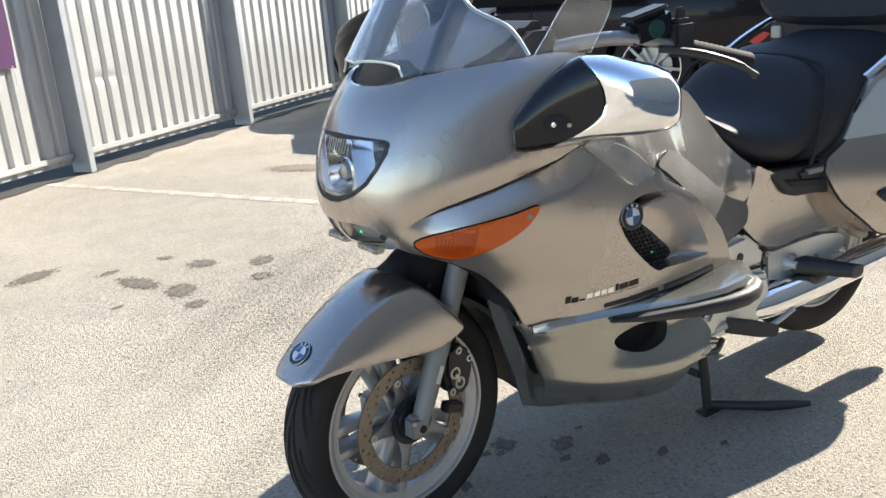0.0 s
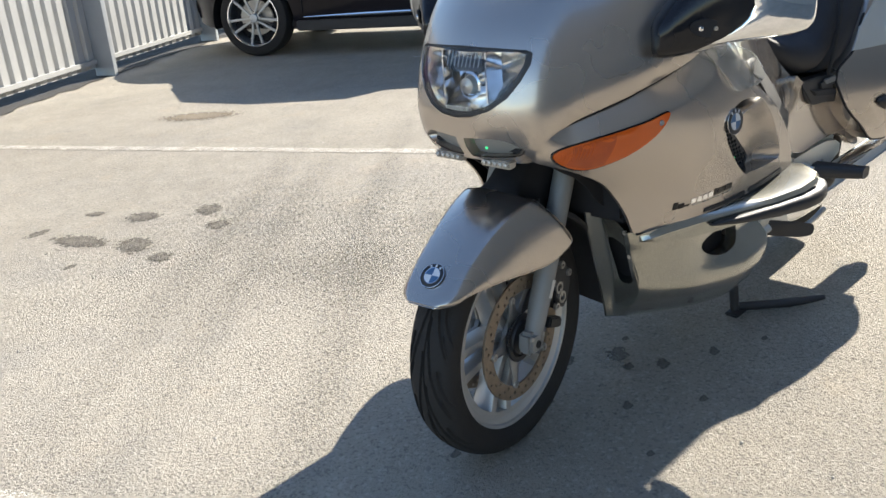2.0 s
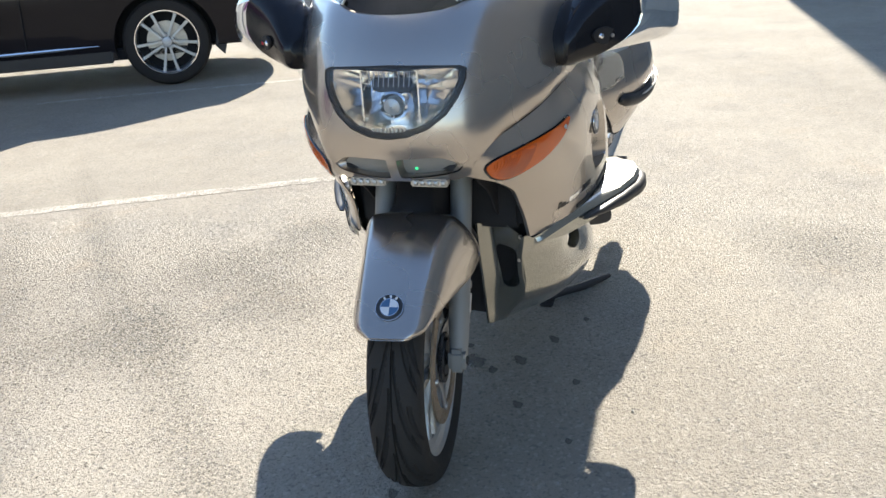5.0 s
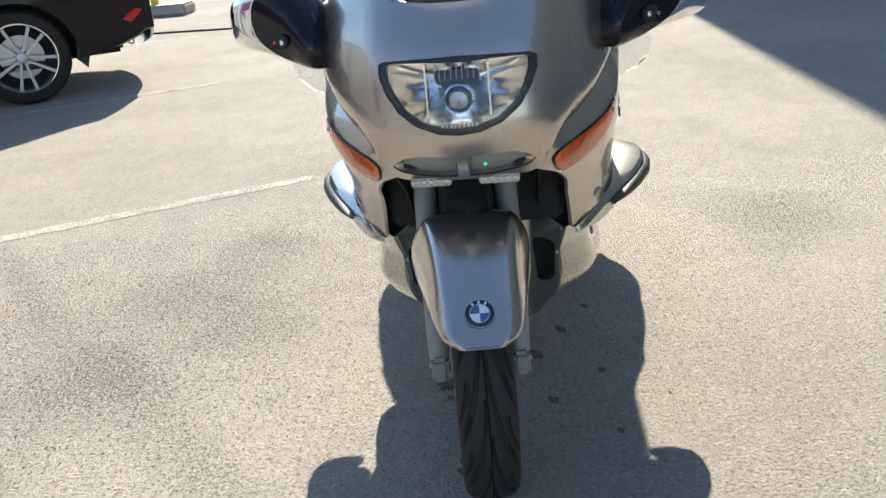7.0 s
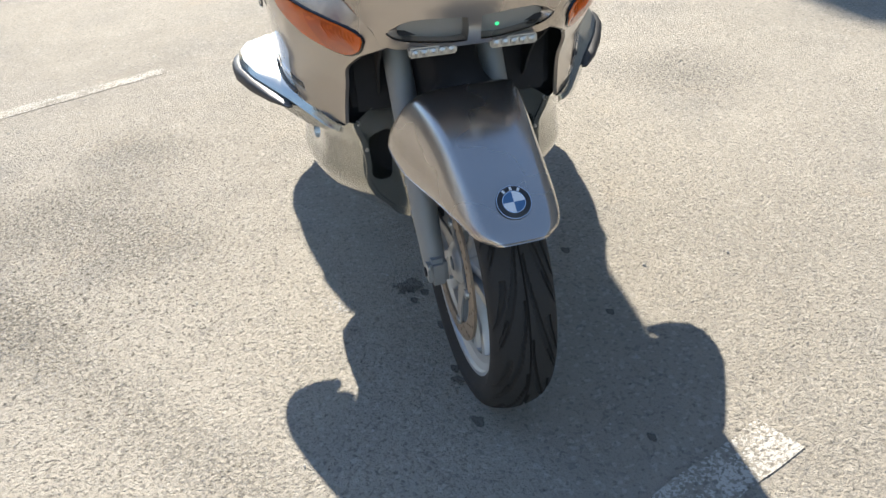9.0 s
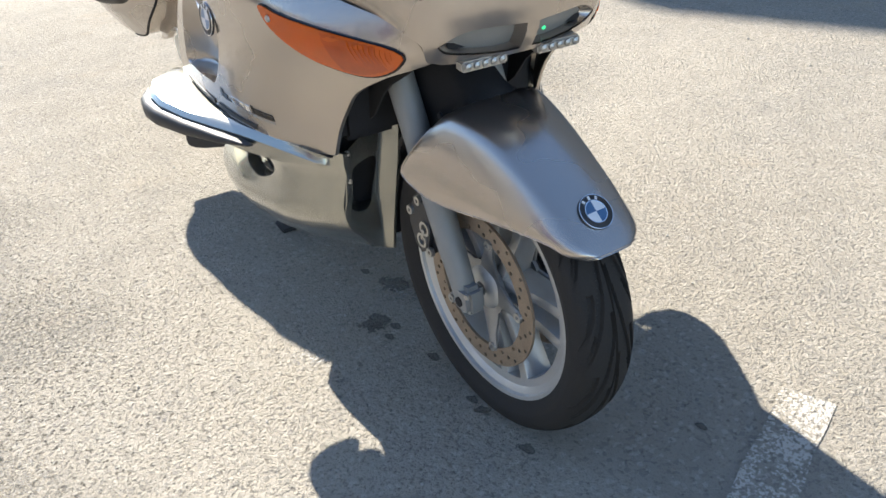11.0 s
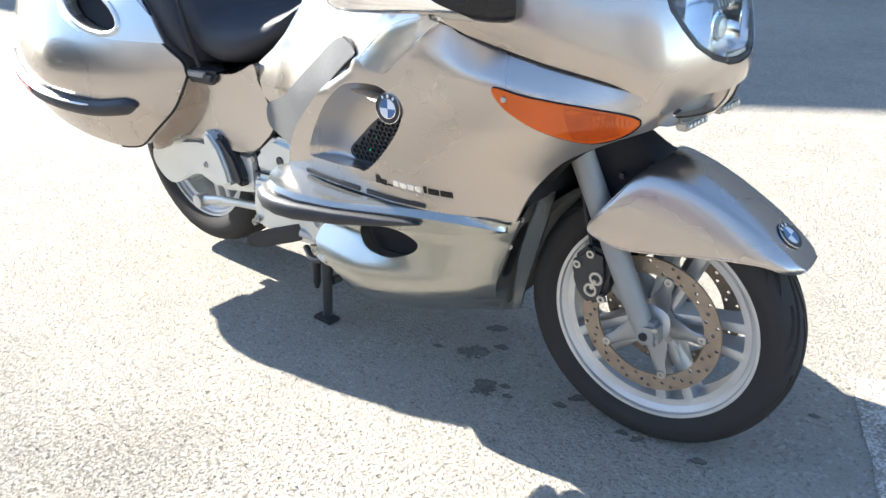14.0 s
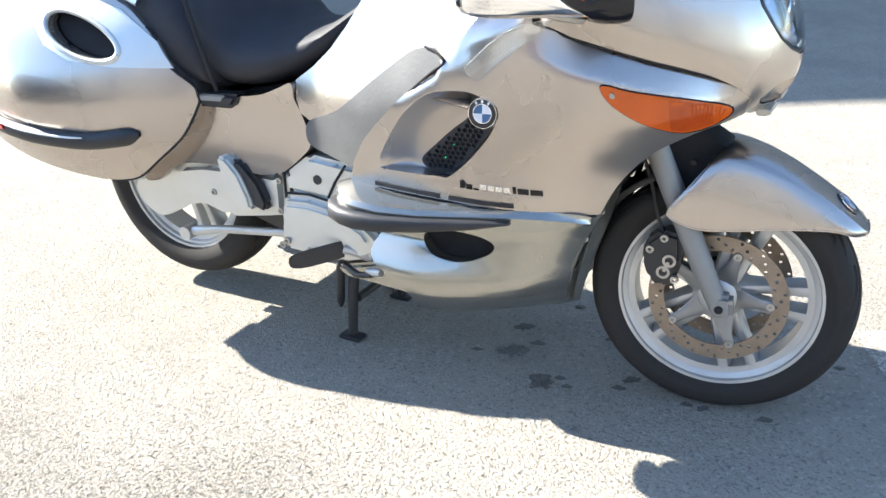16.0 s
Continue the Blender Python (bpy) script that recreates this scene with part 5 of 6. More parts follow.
    # engine covers and frame plates
    part("upper_engine_cover", slab([(-1.065, 0.512), (-0.983, 0.573), (-0.90, 0.566), (-0.835, 0.560), (-0.75, 0.48), (-0.76, 0.40), (-0.944, 0.462), (-1.06, 0.466)], sgn * 0.12, sgn * 0.245, 0.014), SILVER, moto)
    part("gearbox_cover", slab([(-1.065, 0.462), (-0.988, 0.467), (-0.885, 0.452), (-0.80, 0.412), (-0.770, 0.385), (-0.775, 0.345), (-0.812, 0.322), (-0.90, 0.298), (-1.085, 0.305), (-1.085, 0.38)], sgn * 0.10, sgn * 0.258, 0.016), SILVER, moto)
    part("cover_ridge", slab([(-1.055, 0.440), (-0.980, 0.444), (-0.89, 0.432), (-0.82, 0.398), (-0.800, 0.372), (-0.84, 0.352), (-0.93, 0.375), (-1.055, 0.385)], sgn * 0.250, sgn * 0.266, 0.007), SILVER, moto)
    part("frame_plate", slab([(-1.08, 0.522), (-1.123, 0.506), (-1.25, 0.508), (-1.36, 0.504), (-1.447, 0.488), (-1.50, 0.46), (-1.50, 0.40), (-1.40, 0.372), (-1.305, 0.345), (-1.14, 0.372), (-1.085, 0.385)], sgn * 0.09, sgn * 0.226, 0.026), SILVER, moto)
    for line in ([(-1.062, 0.464), (-0.985, 0.470), (-0.90, 0.458), (-0.82, 0.425), (-0.775, 0.398)], [(-0.865, 0.562), (-0.90, 0.515), (-0.925, 0.470)], [(-1.075, 0.512), (-1.076, 0.45), (-1.086, 0.385)]):
        part("cover_gap", tube([(x, sgn * (0.247 if x > -1.07 else 0.227), z) for x, z in line], 0.0035, 6), DARK, moto)
    for bx, bz in ((-1.095, 0.485), (-1.10, 0.40), (-1.06, 0.335), (-0.99, 0.318), (-0.86, 0.52), (-1.075, 0.322), (-1.33, 0.42)):
        part("bolt", moved(lathe([(0, 0.001), (0, 0.010), (0.006, 0.009), (0.006, 0.005), (0.002, 0.004), (0.002, 0.001)], 14, "z"), facing((bx, sgn * (0.224 if bx < -1.09 else 0.243 if bz > 0.45 else 0.26), bz), (0, sgn, 0))), STEEL, moto)
    part("cover_plug", moved(lathe([(0, 0.001), (0, 0.013), (0.005, 0.012), (0.005, 0.001)], 16, "z"), facing((-0.955, sgn * 0.243, 0.513), (0, sgn, 0))), BLACK, moto)
    peg = part("rider_footpeg", loft([oval((-0.885 - 0.08 * t, sgn * (0.255 + 0.07 * t), 0.342 - 0.02 * t), (0.026 + 0.010 * math.sin(math.pi * t), -0.024 * sgn, 0), (0, 0, 0.021), 14, 3) for t in (0, 0.15, 0.5, 0.85, 1.0)]), BLACK, moto)
    part("peg_bracket", tube([(-0.82, sgn * 0.23, 0.315), (-0.85, sgn * 0.25, 0.335), (-0.88, sgn * 0.262, 0.344)], 0.012, 8), ALLOY, peg)
    pedal = part("pedal", tube(spline([(-0.90, sgn * 0.235, 0.285), (-0.845, sgn * 0.262, 0.280), (-0.795, sgn * 0.270, 0.292)], 8), 0.009, 8), BLACK, moto)
    part("pedal_pad", tube([(-0.812, sgn * 0.262, 0.296), (-0.785, sgn * 0.272, 0.302), (-0.760, sgn * 0.280, 0.306)], [0.008, 0.012, 0.009], 10), ALLOY, pedal)
    bracket = part("passenger_footpeg", loft([oval((-1.20, y, 0.43), (r, 0, 0), (0, 0, r * 0.8), 14, 2.6) for y, r in ((0.19, 0.034), (0.222, 0.030), (0.245, 0.018), (0.256, 0.014))]) if sgn > 0 else slab([(-1.275, 0.538), (-1.245, 0.540), (-1.205, 0.50), (-1.178, 0.44), (-1.170, 0.405), (-1.205, 0.388), (-1.235, 0.42), (-1.268, 0.48)], sgn * 0.218, sgn * 0.262, 0.008), SILVER, moto)
    part("peg_rubber", slab([(-1.240, 0.532), (-1.200, 0.532), (-1.150, 0.48), (-1.125, 0.42), (-1.140, 0.395), (-1.185, 0.41)], -0.214, -0.250, 0.010) if sgn < 0 else loft([oval((-1.225 - 0.09 * t, 0.245 + 0.125 * t, 0.425 - 0.015 * t), (0.042 - 0.014 * t, 0, 0), (0, 0, 0.023 - 0.005 * t), 14, 3) for t in (0, 0.2, 0.6, 0.92, 1.0)]), BLACK, bracket)

    # pannier
    CASE = [(-1.43, 0.872), (-1.40, 0.838), (-1.364, 0.776), (-1.312, 0.728), (-1.303, 0.700), (-1.306, 0.673), (-1.357, 0.592), (-1.45, 0.515), (-1.523, 0.464), (-1.58, 0.448), (-1.649, 0.447), (-1.827, 0.478), (-1.95, 0.512), (-2.07, 0.56), (-2.15, 0.66), (-2.17, 0.76), (-2.13, 0.86), (-2.0, 0.94), (-1.80, 0.975), (-1.62, 0.965), (-1.50, 0.925)]

    def case_skin(x, z, d, s=sgn):
        e = ((x + 1.80) / 0.50) ** 2 + ((z - 0.68) / 0.29) ** 2 * 0.75
        return (x, s * (0.430 - 0.17 * e ** 0.85 - d), z)
    slot = [(-1.600 + 0.112 * math.cos(a) * 0.93 + 0.042 * math.sin(a) * 0.37, 0.852 - 0.112 * math.cos(a) * 0.37 + 0.042 * math.sin(a) * 0.93) for a in [2 * math.pi * i / 36 for i in range(36)]]
    case = part("pannier", panel(rounded(CASE, 110), case_skin, [slot], 0.02, 0.12, 0.03), PAINT, moto, "champagne silver hard pannier with oval grip recess")
    part("grip_surround", panel([(-1.352, 0.772), (-1.395, 0.838), (-1.44, 0.873), (-1.50, 0.915), (-1.60, 0.945), (-1.72, 0.945), (-1.77, 0.90), (-1.70, 0.83), (-1.62, 0.795), (-1.50, 0.778)], lambda x, z, d, f=case_skin: f(x, z, d - 0.004), [slot], 0.02, 0.005, 0.02), SILVER, case)
    part("grip_ring", tube([case_skin(u, v, -0.003) for u, v in scaled(slot, 1.08)] + [case_skin(*scaled(slot, 1.08)[0], -0.003)], 0.008, 8), SILVER, case)
    part("grip_recess", panel(scaled(slot, 1.05), lambda x, z, d, f=case_skin: f(x, z, 0.04), (), 0.03), DARK, case)
    bump = spline([(-1.455, 0.600), (-1.50, 0.592), (-1.60, 0.580), (-1.72, 0.585), (-1.85, 0.598), (-2.0, 0.625), (-2.12, 0.66)], 22)
    part("bumper_strip", loft([oval(Vector(case_skin(x, z, -0.008)), (0, sgn * 0.020 * min(1, 0.25 + i * 0.3), 0), (0, 0, 0.024 * min(1, 0.3 + i * 0.28)), 12) for i, (x, z) in enumerate(bump)]), BLACK, case)
    part("chrome_inlay", tube([Vector(case_skin(x, z + 0.014, -0.023)) for x, z in bump[7:]], [0.002] + [0.0034] * 14, 8), SILVER, case)
    part("side_reflector", panel([(-1.87, 0.598), (-1.95, 0.611), (-1.95, 0.629), (-1.87, 0.616)], lambda x, z, d, f=case_skin: f(x, z, d - 0.030), (), 0.02, 0.02), RED, case)
    part("case_seam", tube([case_skin(x, z, 0.002) for x, z in rounded(CASE, 110)[0:52]], 0.004, 6), DARK, case)

# inner black structure
part("inner_fairing", slab([(-0.02, 0.772), (-0.20, 0.705), (-0.27, 0.62), (-0.33, 0.50), (-0.38, 0.30), (-0.45, 0.22), (-0.80, 0.20), (-0.80, 0.75), (-0.30, 0.93), (-0.05, 0.93)], -0.165, 0.165, 0.02), DARK, moto)
part("engine_block", slab([(-0.74, 0.25), (-1.10, 0.27), (-1.42, 0.36), (-1.42, 0.66), (-1.0, 0.74), (-0.74, 0.70)], -0.15, 0.15, 0.02), BLACK, moto)
part("tank", slab([(-0.42, 1.03), (-0.60, 1.03), (-0.76, 0.965), (-0.80, 0.90), (-0.80, 0.74), (-0.42, 0.80)], -0.125, 0.125, 0.04), PAINT, moto)
part("sump", slab([(-0.42, 0.235), (-0.50, 0.20), (-0.88, 0.185), (-0.95, 0.25), (-0.50, 0.30)], -0.10, 0.10, 0.02), ALLOY, moto)

part("mouth_liner", slab([(-0.06, 0.785), (-0.15, 0.735), (-0.195, 0.68), (-0.21, 0.60), (-0.215, 0.548), (-0.45, 0.548), (-0.45, 0.80), (-0.10, 0.80)], -0.204, 0.204, 0.012), DARK, moto)
part("mouth_wall", slab([(-0.228, 0.49), (0.228, 0.49), (0.255, 0.63), (0.25, 0.72), (0.21, 0.80), (-0.21, 0.80), (-0.25, 0.72), (-0.255, 0.63)], -0.295, -0.28, 0, "yz"), DARK, moto)
for sgn in (1, -1):
    part("mouth_cheek", slab([(0.030, 0.776), (0.012, 0.748), (-0.045, 0.714), (-0.105, 0.682), (-0.145, 0.650), (-0.185, 0.605), (-0.24, 0.565), (-0.25, 0.776)], sgn * 0.146, sgn * 0.150, 0), DARK, moto)
part("nose_floor", slab([(0.055, -0.12), (0.055, 0.12), (-0.06, 0.18), (-0.25, 0.235), (-0.25, -0.235), (-0.06, -0.18)], 0.776, 0.786, 0, "xy"), DARK, moto)

# seats
def seat_loft(stations, power=2.6):
    rings = []
    for x, hw, zb, zt in spline(stations, 26):
        ring = []
        for i in range(28):
            w = 2 * math.pi * i / 28
            c, s = math.cos(w), math.sin(w)
            y = hw * math.copysign(abs(c) ** (2 / power), c)
            zz = (zt + zb) / 2 + (zt - zb) / 2 * math.copysign(abs(s) ** (2 / power), s)
            if s > 0:
                zz -= 0.0
            ring.append((x, y, zz))
        rings.append(ring)
    return loft(rings)


seat = part("rider_seat", seat_loft([(-0.775, 0.10, 0.93, 0.985), (-0.84, 0.165, 0.88, 0.952), (-0.93, 0.215, 0.80, 0.895), (-1.02, 0.240, 0.752, 0.864), (-1.11, 0.250, 0.722, 0.857), (-1.175, 0.251, 0.709, 0.860), (-1.22, 0.250, 0.704, 0.888), (-1.265, 0.248, 0.700, 0.955), (-1.31, 0.243, 0.702, 0.995), (-1.355, 0.234, 0.710, 1.000), (-1.39, 0.21, 0.72, 0.985)]), VINYL, moto, "black vinyl stepped rider seat")
part("passenger_seat", seat_loft([(-1.255, 0.225, 0.71, 0.77), (-1.275, 0.256, 0.70, 0.84), (-1.315, 0.266, 0.70, 0.92), (-1.37, 0.268, 0.702, 0.985), (-1.46, 0.262, 0.72, 1.015), (-1.58, 0.24, 0.78, 1.02), (-1.70, 0.235, 0.82, 1.03), (-1.80, 0.22, 0.85, 1.05), (-1.84, 0.20, 0.90, 1.06)], 3.0), VINYL, moto, "black vinyl passenger seat")
seam_half = [(-1.238, 0.256, 0.718), (-1.252, 0.262, 0.78), (-1.272, 0.263, 0.85), (-1.30, 0.254, 0.92), (-1.335, 0.222, 0.972), (-1.362, 0.13, 0.992), (-1.372, 0.0, 0.997)]
part("seat_seam", tube(spline(seam_half + [(x, -y, z) for x, y, z in reversed(seam_half[:-1])], 60), 0.006, 8), RUBBER, seat)
part("tail_body", slab([(-1.42, 0.70), (-1.55, 0.45), (-2.0, 0.50), (-2.10, 0.75), (-2.05, 0.95), (-1.5, 0.88)], -0.27, 0.27, 0.04), BLACK, moto)
top = part("top_case", slab([(-1.86, 1.02), (-1.84, 1.16), (-1.84, 1.34), (-1.92, 1.43), (-2.12, 1.42), (-2.32, 1.34), (-2.34, 1.10), (-2.20, 1.00)], -0.30, 0.30, 0.06), PAINT, moto)
part("backrest_pad", moved(seat_loft([(-0.04, 0.26, -0.17, 0.17), (0.0, 0.30, -0.19, 0.19), (0.06, 0.305, -0.195, 0.195), (0.10, 0.28, -0.17, 0.17)], 4), Matrix.Translation((-1.815, 0, 1.235)) @ Matrix.Rotation(radians(-6), 4, "Y")), VINYL, top)
for sgn in (1, -1):
    part("grab_rail", tube(spline([(-1.45, sgn * 0.27, 0.93), (-1.60, sgn * 0.285, 1.00), (-1.78, sgn * 0.28, 1.06), (-1.88, sgn * 0.26, 1.08)], 14), 0.011, 8), CHROME, moto)
carrier = part("luggage_carrier", box(-1.83, -1.74, -0.265, 0.265, 0.84, 1.075, 0.02), BLACK, moto)
part("headset_socket", box(-1.745, -1.732, -0.245, -0.205, 1.005, 1.045, 0.004), STEEL, carrier)

# steered front end
STEER = Matrix.Translation((0, -0.004, 0)) @ Matrix.Rotation(radians(5.5), 4, "Z")
AXLE = 0.298


def tread(theta, y):
    """Depth of the tyre's grooves at an angle round it and a place across it."""
    deep = 0.0
    if abs(y) < 0.0017:
        deep = 1.0
    rep = 2 * math.pi / 12
    for side in (1, -1):
        yy = y * side
        if yy <= 0.003:
            continue
        for ph, y0, y1, length, half in ((0.0, 0.003, 0.052, 1.5, 0.0030), (0.5, 0.012, 0.055, 1.15, 0.0026), (0.75, 0.036, 0.0595, 0.62, 0.0046)):
            base = theta / rep - ph + (0.5 if side < 0 else 0)
            for k in range(3):
                u = (base - math.floor(base)) + k
                if u < length:
                    yc = y0 + (y1 - y0) * (u / length) ** 1.6
                    if abs(yy - yc) < half * min(1, (length - u) * 3):
                        deep = 1.0
    return deep


def tyre_mesh(R, w, rim_r, grooves=True, seg=480):
    prof = []
    n = 96
    for i in range(n + 1):
        a = math.pi * (i / n - 0.5) * 1.02
        y = w * math.sin(a) * (1.0 if abs(math.sin(a)) < 0.98 else 1.0)
        r = R - (R - rim_r) * (1 - max(0.0, math.cos(a)) ** 0.62) * 0.62
        prof.append((y, r))
    prof = [(-w * 0.74, rim_r - 0.006), (-w * 0.84, rim_r + 0.006), (-w * 0.97, rim_r + 0.020)] + prof + [(w * 0.97, rim_r + 0.020), (w * 0.84, rim_r + 0.006), (w * 0.74, rim_r - 0.006)]
    rings = []
    for k in range(seg):
        th = 2 * math.pi * k / seg
        c, s = math.cos(th), math.sin(th)
        ring = []
        for y, r in prof:
            if grooves and r > R - 0.032:
                r -= 0.0055 * tread(th, y)
            ring.append((r * c, y, -r * s))
        rings.append(ring)
    rings.append(rings[0])
    bm = loft(rings, cap=False, closed=False)
    bmesh.ops.remove_doubles(bm, verts=bm.verts, dist=1e-6)
    return bm


def wheel(name, place, R, w, rim_r, grooves, discs):
    prof = [(-w * 0.77, rim_r - 0.007), (-w * 0.80, rim_r + 0.004), (-w * 0.70, rim_r + 0.006), (-w * 0.64, rim_r - 0.016), (-w * 0.40, rim_r - 0.030), (w * 0.40, rim_r - 0.030), (w * 0.64, rim_r - 0.016), (w * 0.70, rim_r + 0.006),
            (w * 0.80, rim_r + 0.004), (w * 0.77, rim_r - 0.007), (w * 0.58, rim_r - 0.011), (w * 0.50, rim_r - 0.036), (-w * 0.50, rim_r - 0.036), (-w * 0.58, rim_r - 0.011)]
    wh = part(name, lathe(prof, 96), ALLOY, moto, "silver cast alloy wheel with paired spokes", place=place)
    part("tyre", tyre_mesh(R, w, rim_r, grooves), RUBBER, wh, "black road tyre with swept tread grooves")
    part("hub", lathe([(-0.055, 0.014), (-0.055, 0.032), (-0.045, 0.045), (0.045, 0.045), (0.055, 0.032), (0.055, 0.014)], 32), ALLOY, wh)
    for k in range(5):
        for d in (-1, 1):
            rings = [oval((r, 0, d * off), (0, wd, 0), (0, 0, th), 12, 3) for r, off, wd, th in ((0.035, 0.015, 0.036, 0.018), (0.08, 0.022, 0.030, 0.0155), (0.13, 0.027, 0.027, 0.0145), (rim_r - 0.034, 0.033, 0.032, 0.018))]
            part("spoke", loft(rings), ALLOY, wh, place=Matrix.Rotation(2 * math.pi * k / 5, 4, "Y"))
    if discs:
        ro, ri = 0.155, 0.119
        outer = [(ro * math.cos(2 * math.pi * i / 72), ro * math.sin(2 * math.pi * i / 72)) for i in range(72)]
        hole_list = [[(ri * math.cos(2 * math.pi * i / 60), ri * math.sin(2 * math.pi * i / 60)) for i in range(60)]]
        for i in range(54):
            a = 2 * math.pi * i / 54
            r = (0.1265, 0.137, 0.1475)[i % 3]
            hole_list.append([(r * math.cos(a) + 0.0041 * math.cos(math.pi / 4 * q), r * math.sin(a) + 0.0041 * math.sin(math.pi / 4 * q)) for q in range(8)])
        for sgn in (1, -1):
            disc = part("brake_disc", panel(outer, lambda u, v, d, s=sgn: (u, s * (0.0580 - d), v), hole_list, 0.013, 0.005), DISC, wh, "drilled brake disc with a brown rust film")
            part("disc_back", panel(outer, lambda u, v, d, s=sgn: (u, s * (0.0525 - d), v), hole_list, 0.02), DISC, disc)
            part("carrier_ring", moved(lathe([(-0.005, 0.030), (-0.005, 0.056), (0.005, 0.053), (0.005, 0.030)], 36), Matrix.Translation((0, sgn * 0.041, 0))), CARRIER, disc)
            for k in range(5):
                a = 2 * math.pi * k / 5
                arm = loft([oval((r, sgn * y, 0), (0, 0.005, 0), (0, 0, t), 10, 3) for r, y, t in ((0.030, 0.040, 0.030), (0.050, 0.044, 0.025), (0.072, 0.048, 0.0185), (0.092, 0.053, 0.0125), (0.112, 0.056, 0.0125), (0.124, 0.057, 0.009))])
                part("disc_arm", arm, CARRIER, disc, place=Matrix.Rotation(a, 4, "Y"))
                part("disc_rivet", moved(lathe([(0, 0.003), (0, 0.0105), (0.006, 0.009), (0.006, 0.004)], 14, "z"), facing((0.116 * math.cos(-a), sgn * 0.057, 0.116 * math.sin(-a) * 1), (0, sgn, 0))), STEEL, disc)
    if discs:
        teeth = [((0.060 if i % 2 else 0.056) * math.cos(math.pi * i / 48), (0.060 if i % 2 else 0.056) * math.sin(math.pi * i / 48)) for i in range(96)]
        ring_hole = [(0.047 * math.cos(math.pi * i / 24), 0.047 * math.sin(math.pi * i / 24)) for i in range(48)]
        part("sensor_ring", panel(teeth, lambda u, v, d: (u, 0.060 - d, v), [ring_hole], 0.02, 0.006), BLACK, wh, "toothed black speed sensor ring")
        part("hub_cover", lathe([(0.050, 0.016), (0.062, 0.018), (0.062, 0.040), (0.050, 0.046)], 28), BLACK, wh)
    part("valve", tube([(0.19 * math.cos(1.1), 0.0, -0.19 * math.sin(1.1)), (0.168 * math.cos(1.1), -0.012, -0.168 * math.sin(1.1)), (0.155 * math.cos(1.1), -0.02, -0.155 * math.sin(1.1))], [0.006, 0.005, 0.004], 8), BLACK, wh)
    return wh


wheel("front_wheel", STEER @ Matrix.Translation((0, 0, AXLE)), 0.299, 0.060, 0.228, True, True)
wheel("rear_wheel", Matrix.Translation((-1.633, 0, 0.366)), 0.325, 0.078, 0.232, True, False)

RAKE = Vector((-0.404, 0, 0.915))
for sgn in (1, -1):
    p0 = Vector((0.006, sgn * 0.091, AXLE))
    leg = part("fork_leg", tube([p0 - RAKE * 0.021, p0 - RAKE * 0.015, p0 + RAKE * 0.03, p0 + RAKE * 0.10, p0 + RAKE * 0.2, p0 + RAKE * 0.40, p0 + RAKE * 0.52], [0.017, 0.020, 0.0225, 0.0250, 0.026, 0.026, 0.026], 20), FORK, moto, place=STEER)
    part("axle_clamp", moved(slab([(-0.022, 0.030), (0.026, 0.034), (0.031, 0.000), (0.030, -0.023), (-0.016, -0.023), (-0.026, -0.004)], -0.020, 0.020, 0.009), Matrix.Translation(p0 + Vector((0.004, 0, 0)))), FORK, leg)
    part("axle_bore", moved(lathe([(-0.0225, 0.001), (-0.0225, 0.0095), (0.0225, 0.0095), (0.0225, 0.001)], 20), Matrix.Translation(p0 + Vector((0.004, 0, 0)))), DARK, leg)
    part("clamp_bolt", moved(lathe([(0, 0.001), (0, 0.006), (0.004, 0.005), (0.004, 0.001)], 12, "z"), facing(p0 + Vector((0.028, sgn * 0.018, 0.022)), (0.2, sgn, 0))), STEEL, leg)
    if sgn > 0:
        part("fork_sticker", moved(box(-0.006, 0.006, -0.022, 0.022, 0.0, 0.0012, 0.0004), facing((-0.048, 0.1168, 0.418), (0.1, 1, 0), (-0.404, 0, 0.915))), ALLOY, leg, "pale worn sticker")
        part("speed_sensor", moved(box(-0.028, 0.028, -0.014, 0.014, -0.013, 0.013, 0.004), Matrix.Translation((-0.108, 0.075, 0.298)) @ Matrix.Rotation(radians(-20), 4, "Y")), BLACK, leg)
    part("stanchion", tube([p0 + RAKE * 0.5, p0 + RAKE * 0.75], 0.0185, 14), CHROME, leg)
    cal = part("brake_caliper", slab([(-0.165, 0.432), (-0.128, 0.466), (-0.084, 0.458), (-0.078, 0.395), (-0.092, 0.345), (-0.125, 0.325), (-0.152, 0.345), (-0.168, 0.39)], sgn * 0.040, sgn * 0.100, 0.010), BLACK, moto, "black four-piston brake caliper", place=STEER)
    for cx, cz in ((-0.106, 0.396), (-0.118, 0.367)):
        part("piston_ring", moved(lathe([(0, 0.0095), (0, 0.0155), (0.003, 0.0152), (0.003, 0.0098)], 24, "z"), facing((cx, sgn * 0.100, cz), (0, sgn, 0))), STEEL, cal)
    part("piston_link", moved(slab([(-0.004, -0.013), (0.004, -0.013), (0.004, 0.013), (-0.004, 0.013)], 0.0, 0.004, 0.001, "xy"), facing((-0.112, sgn * 0.100, 0.3815), (0, sgn, 0), (0.38, 0, 0.92))), STEEL, cal)
    for cx, cz in ((-0.150, 0.42), (-0.092, 0.352), (-0.120, 0.450)):
        part("caliper_bolt", moved(lathe([(0, 0.004), (0, 0.010), (0.008, 0.009), (0.008, 0.004)], 14, "z"), facing((cx, sgn * 0.097, cz), (0, sgn, 0))), STEEL, cal)
    part("brake_hose", tube(spline([(-0.125, sgn * 0.075, 0.44), (-0.145, sgn * 0.07, 0.50), (-0.16, sgn * 0.066, 0.56), (-0.19, sgn * 0.06, 0.64)], 12), 0.0045, 8), BLACK, moto, place=STEER)

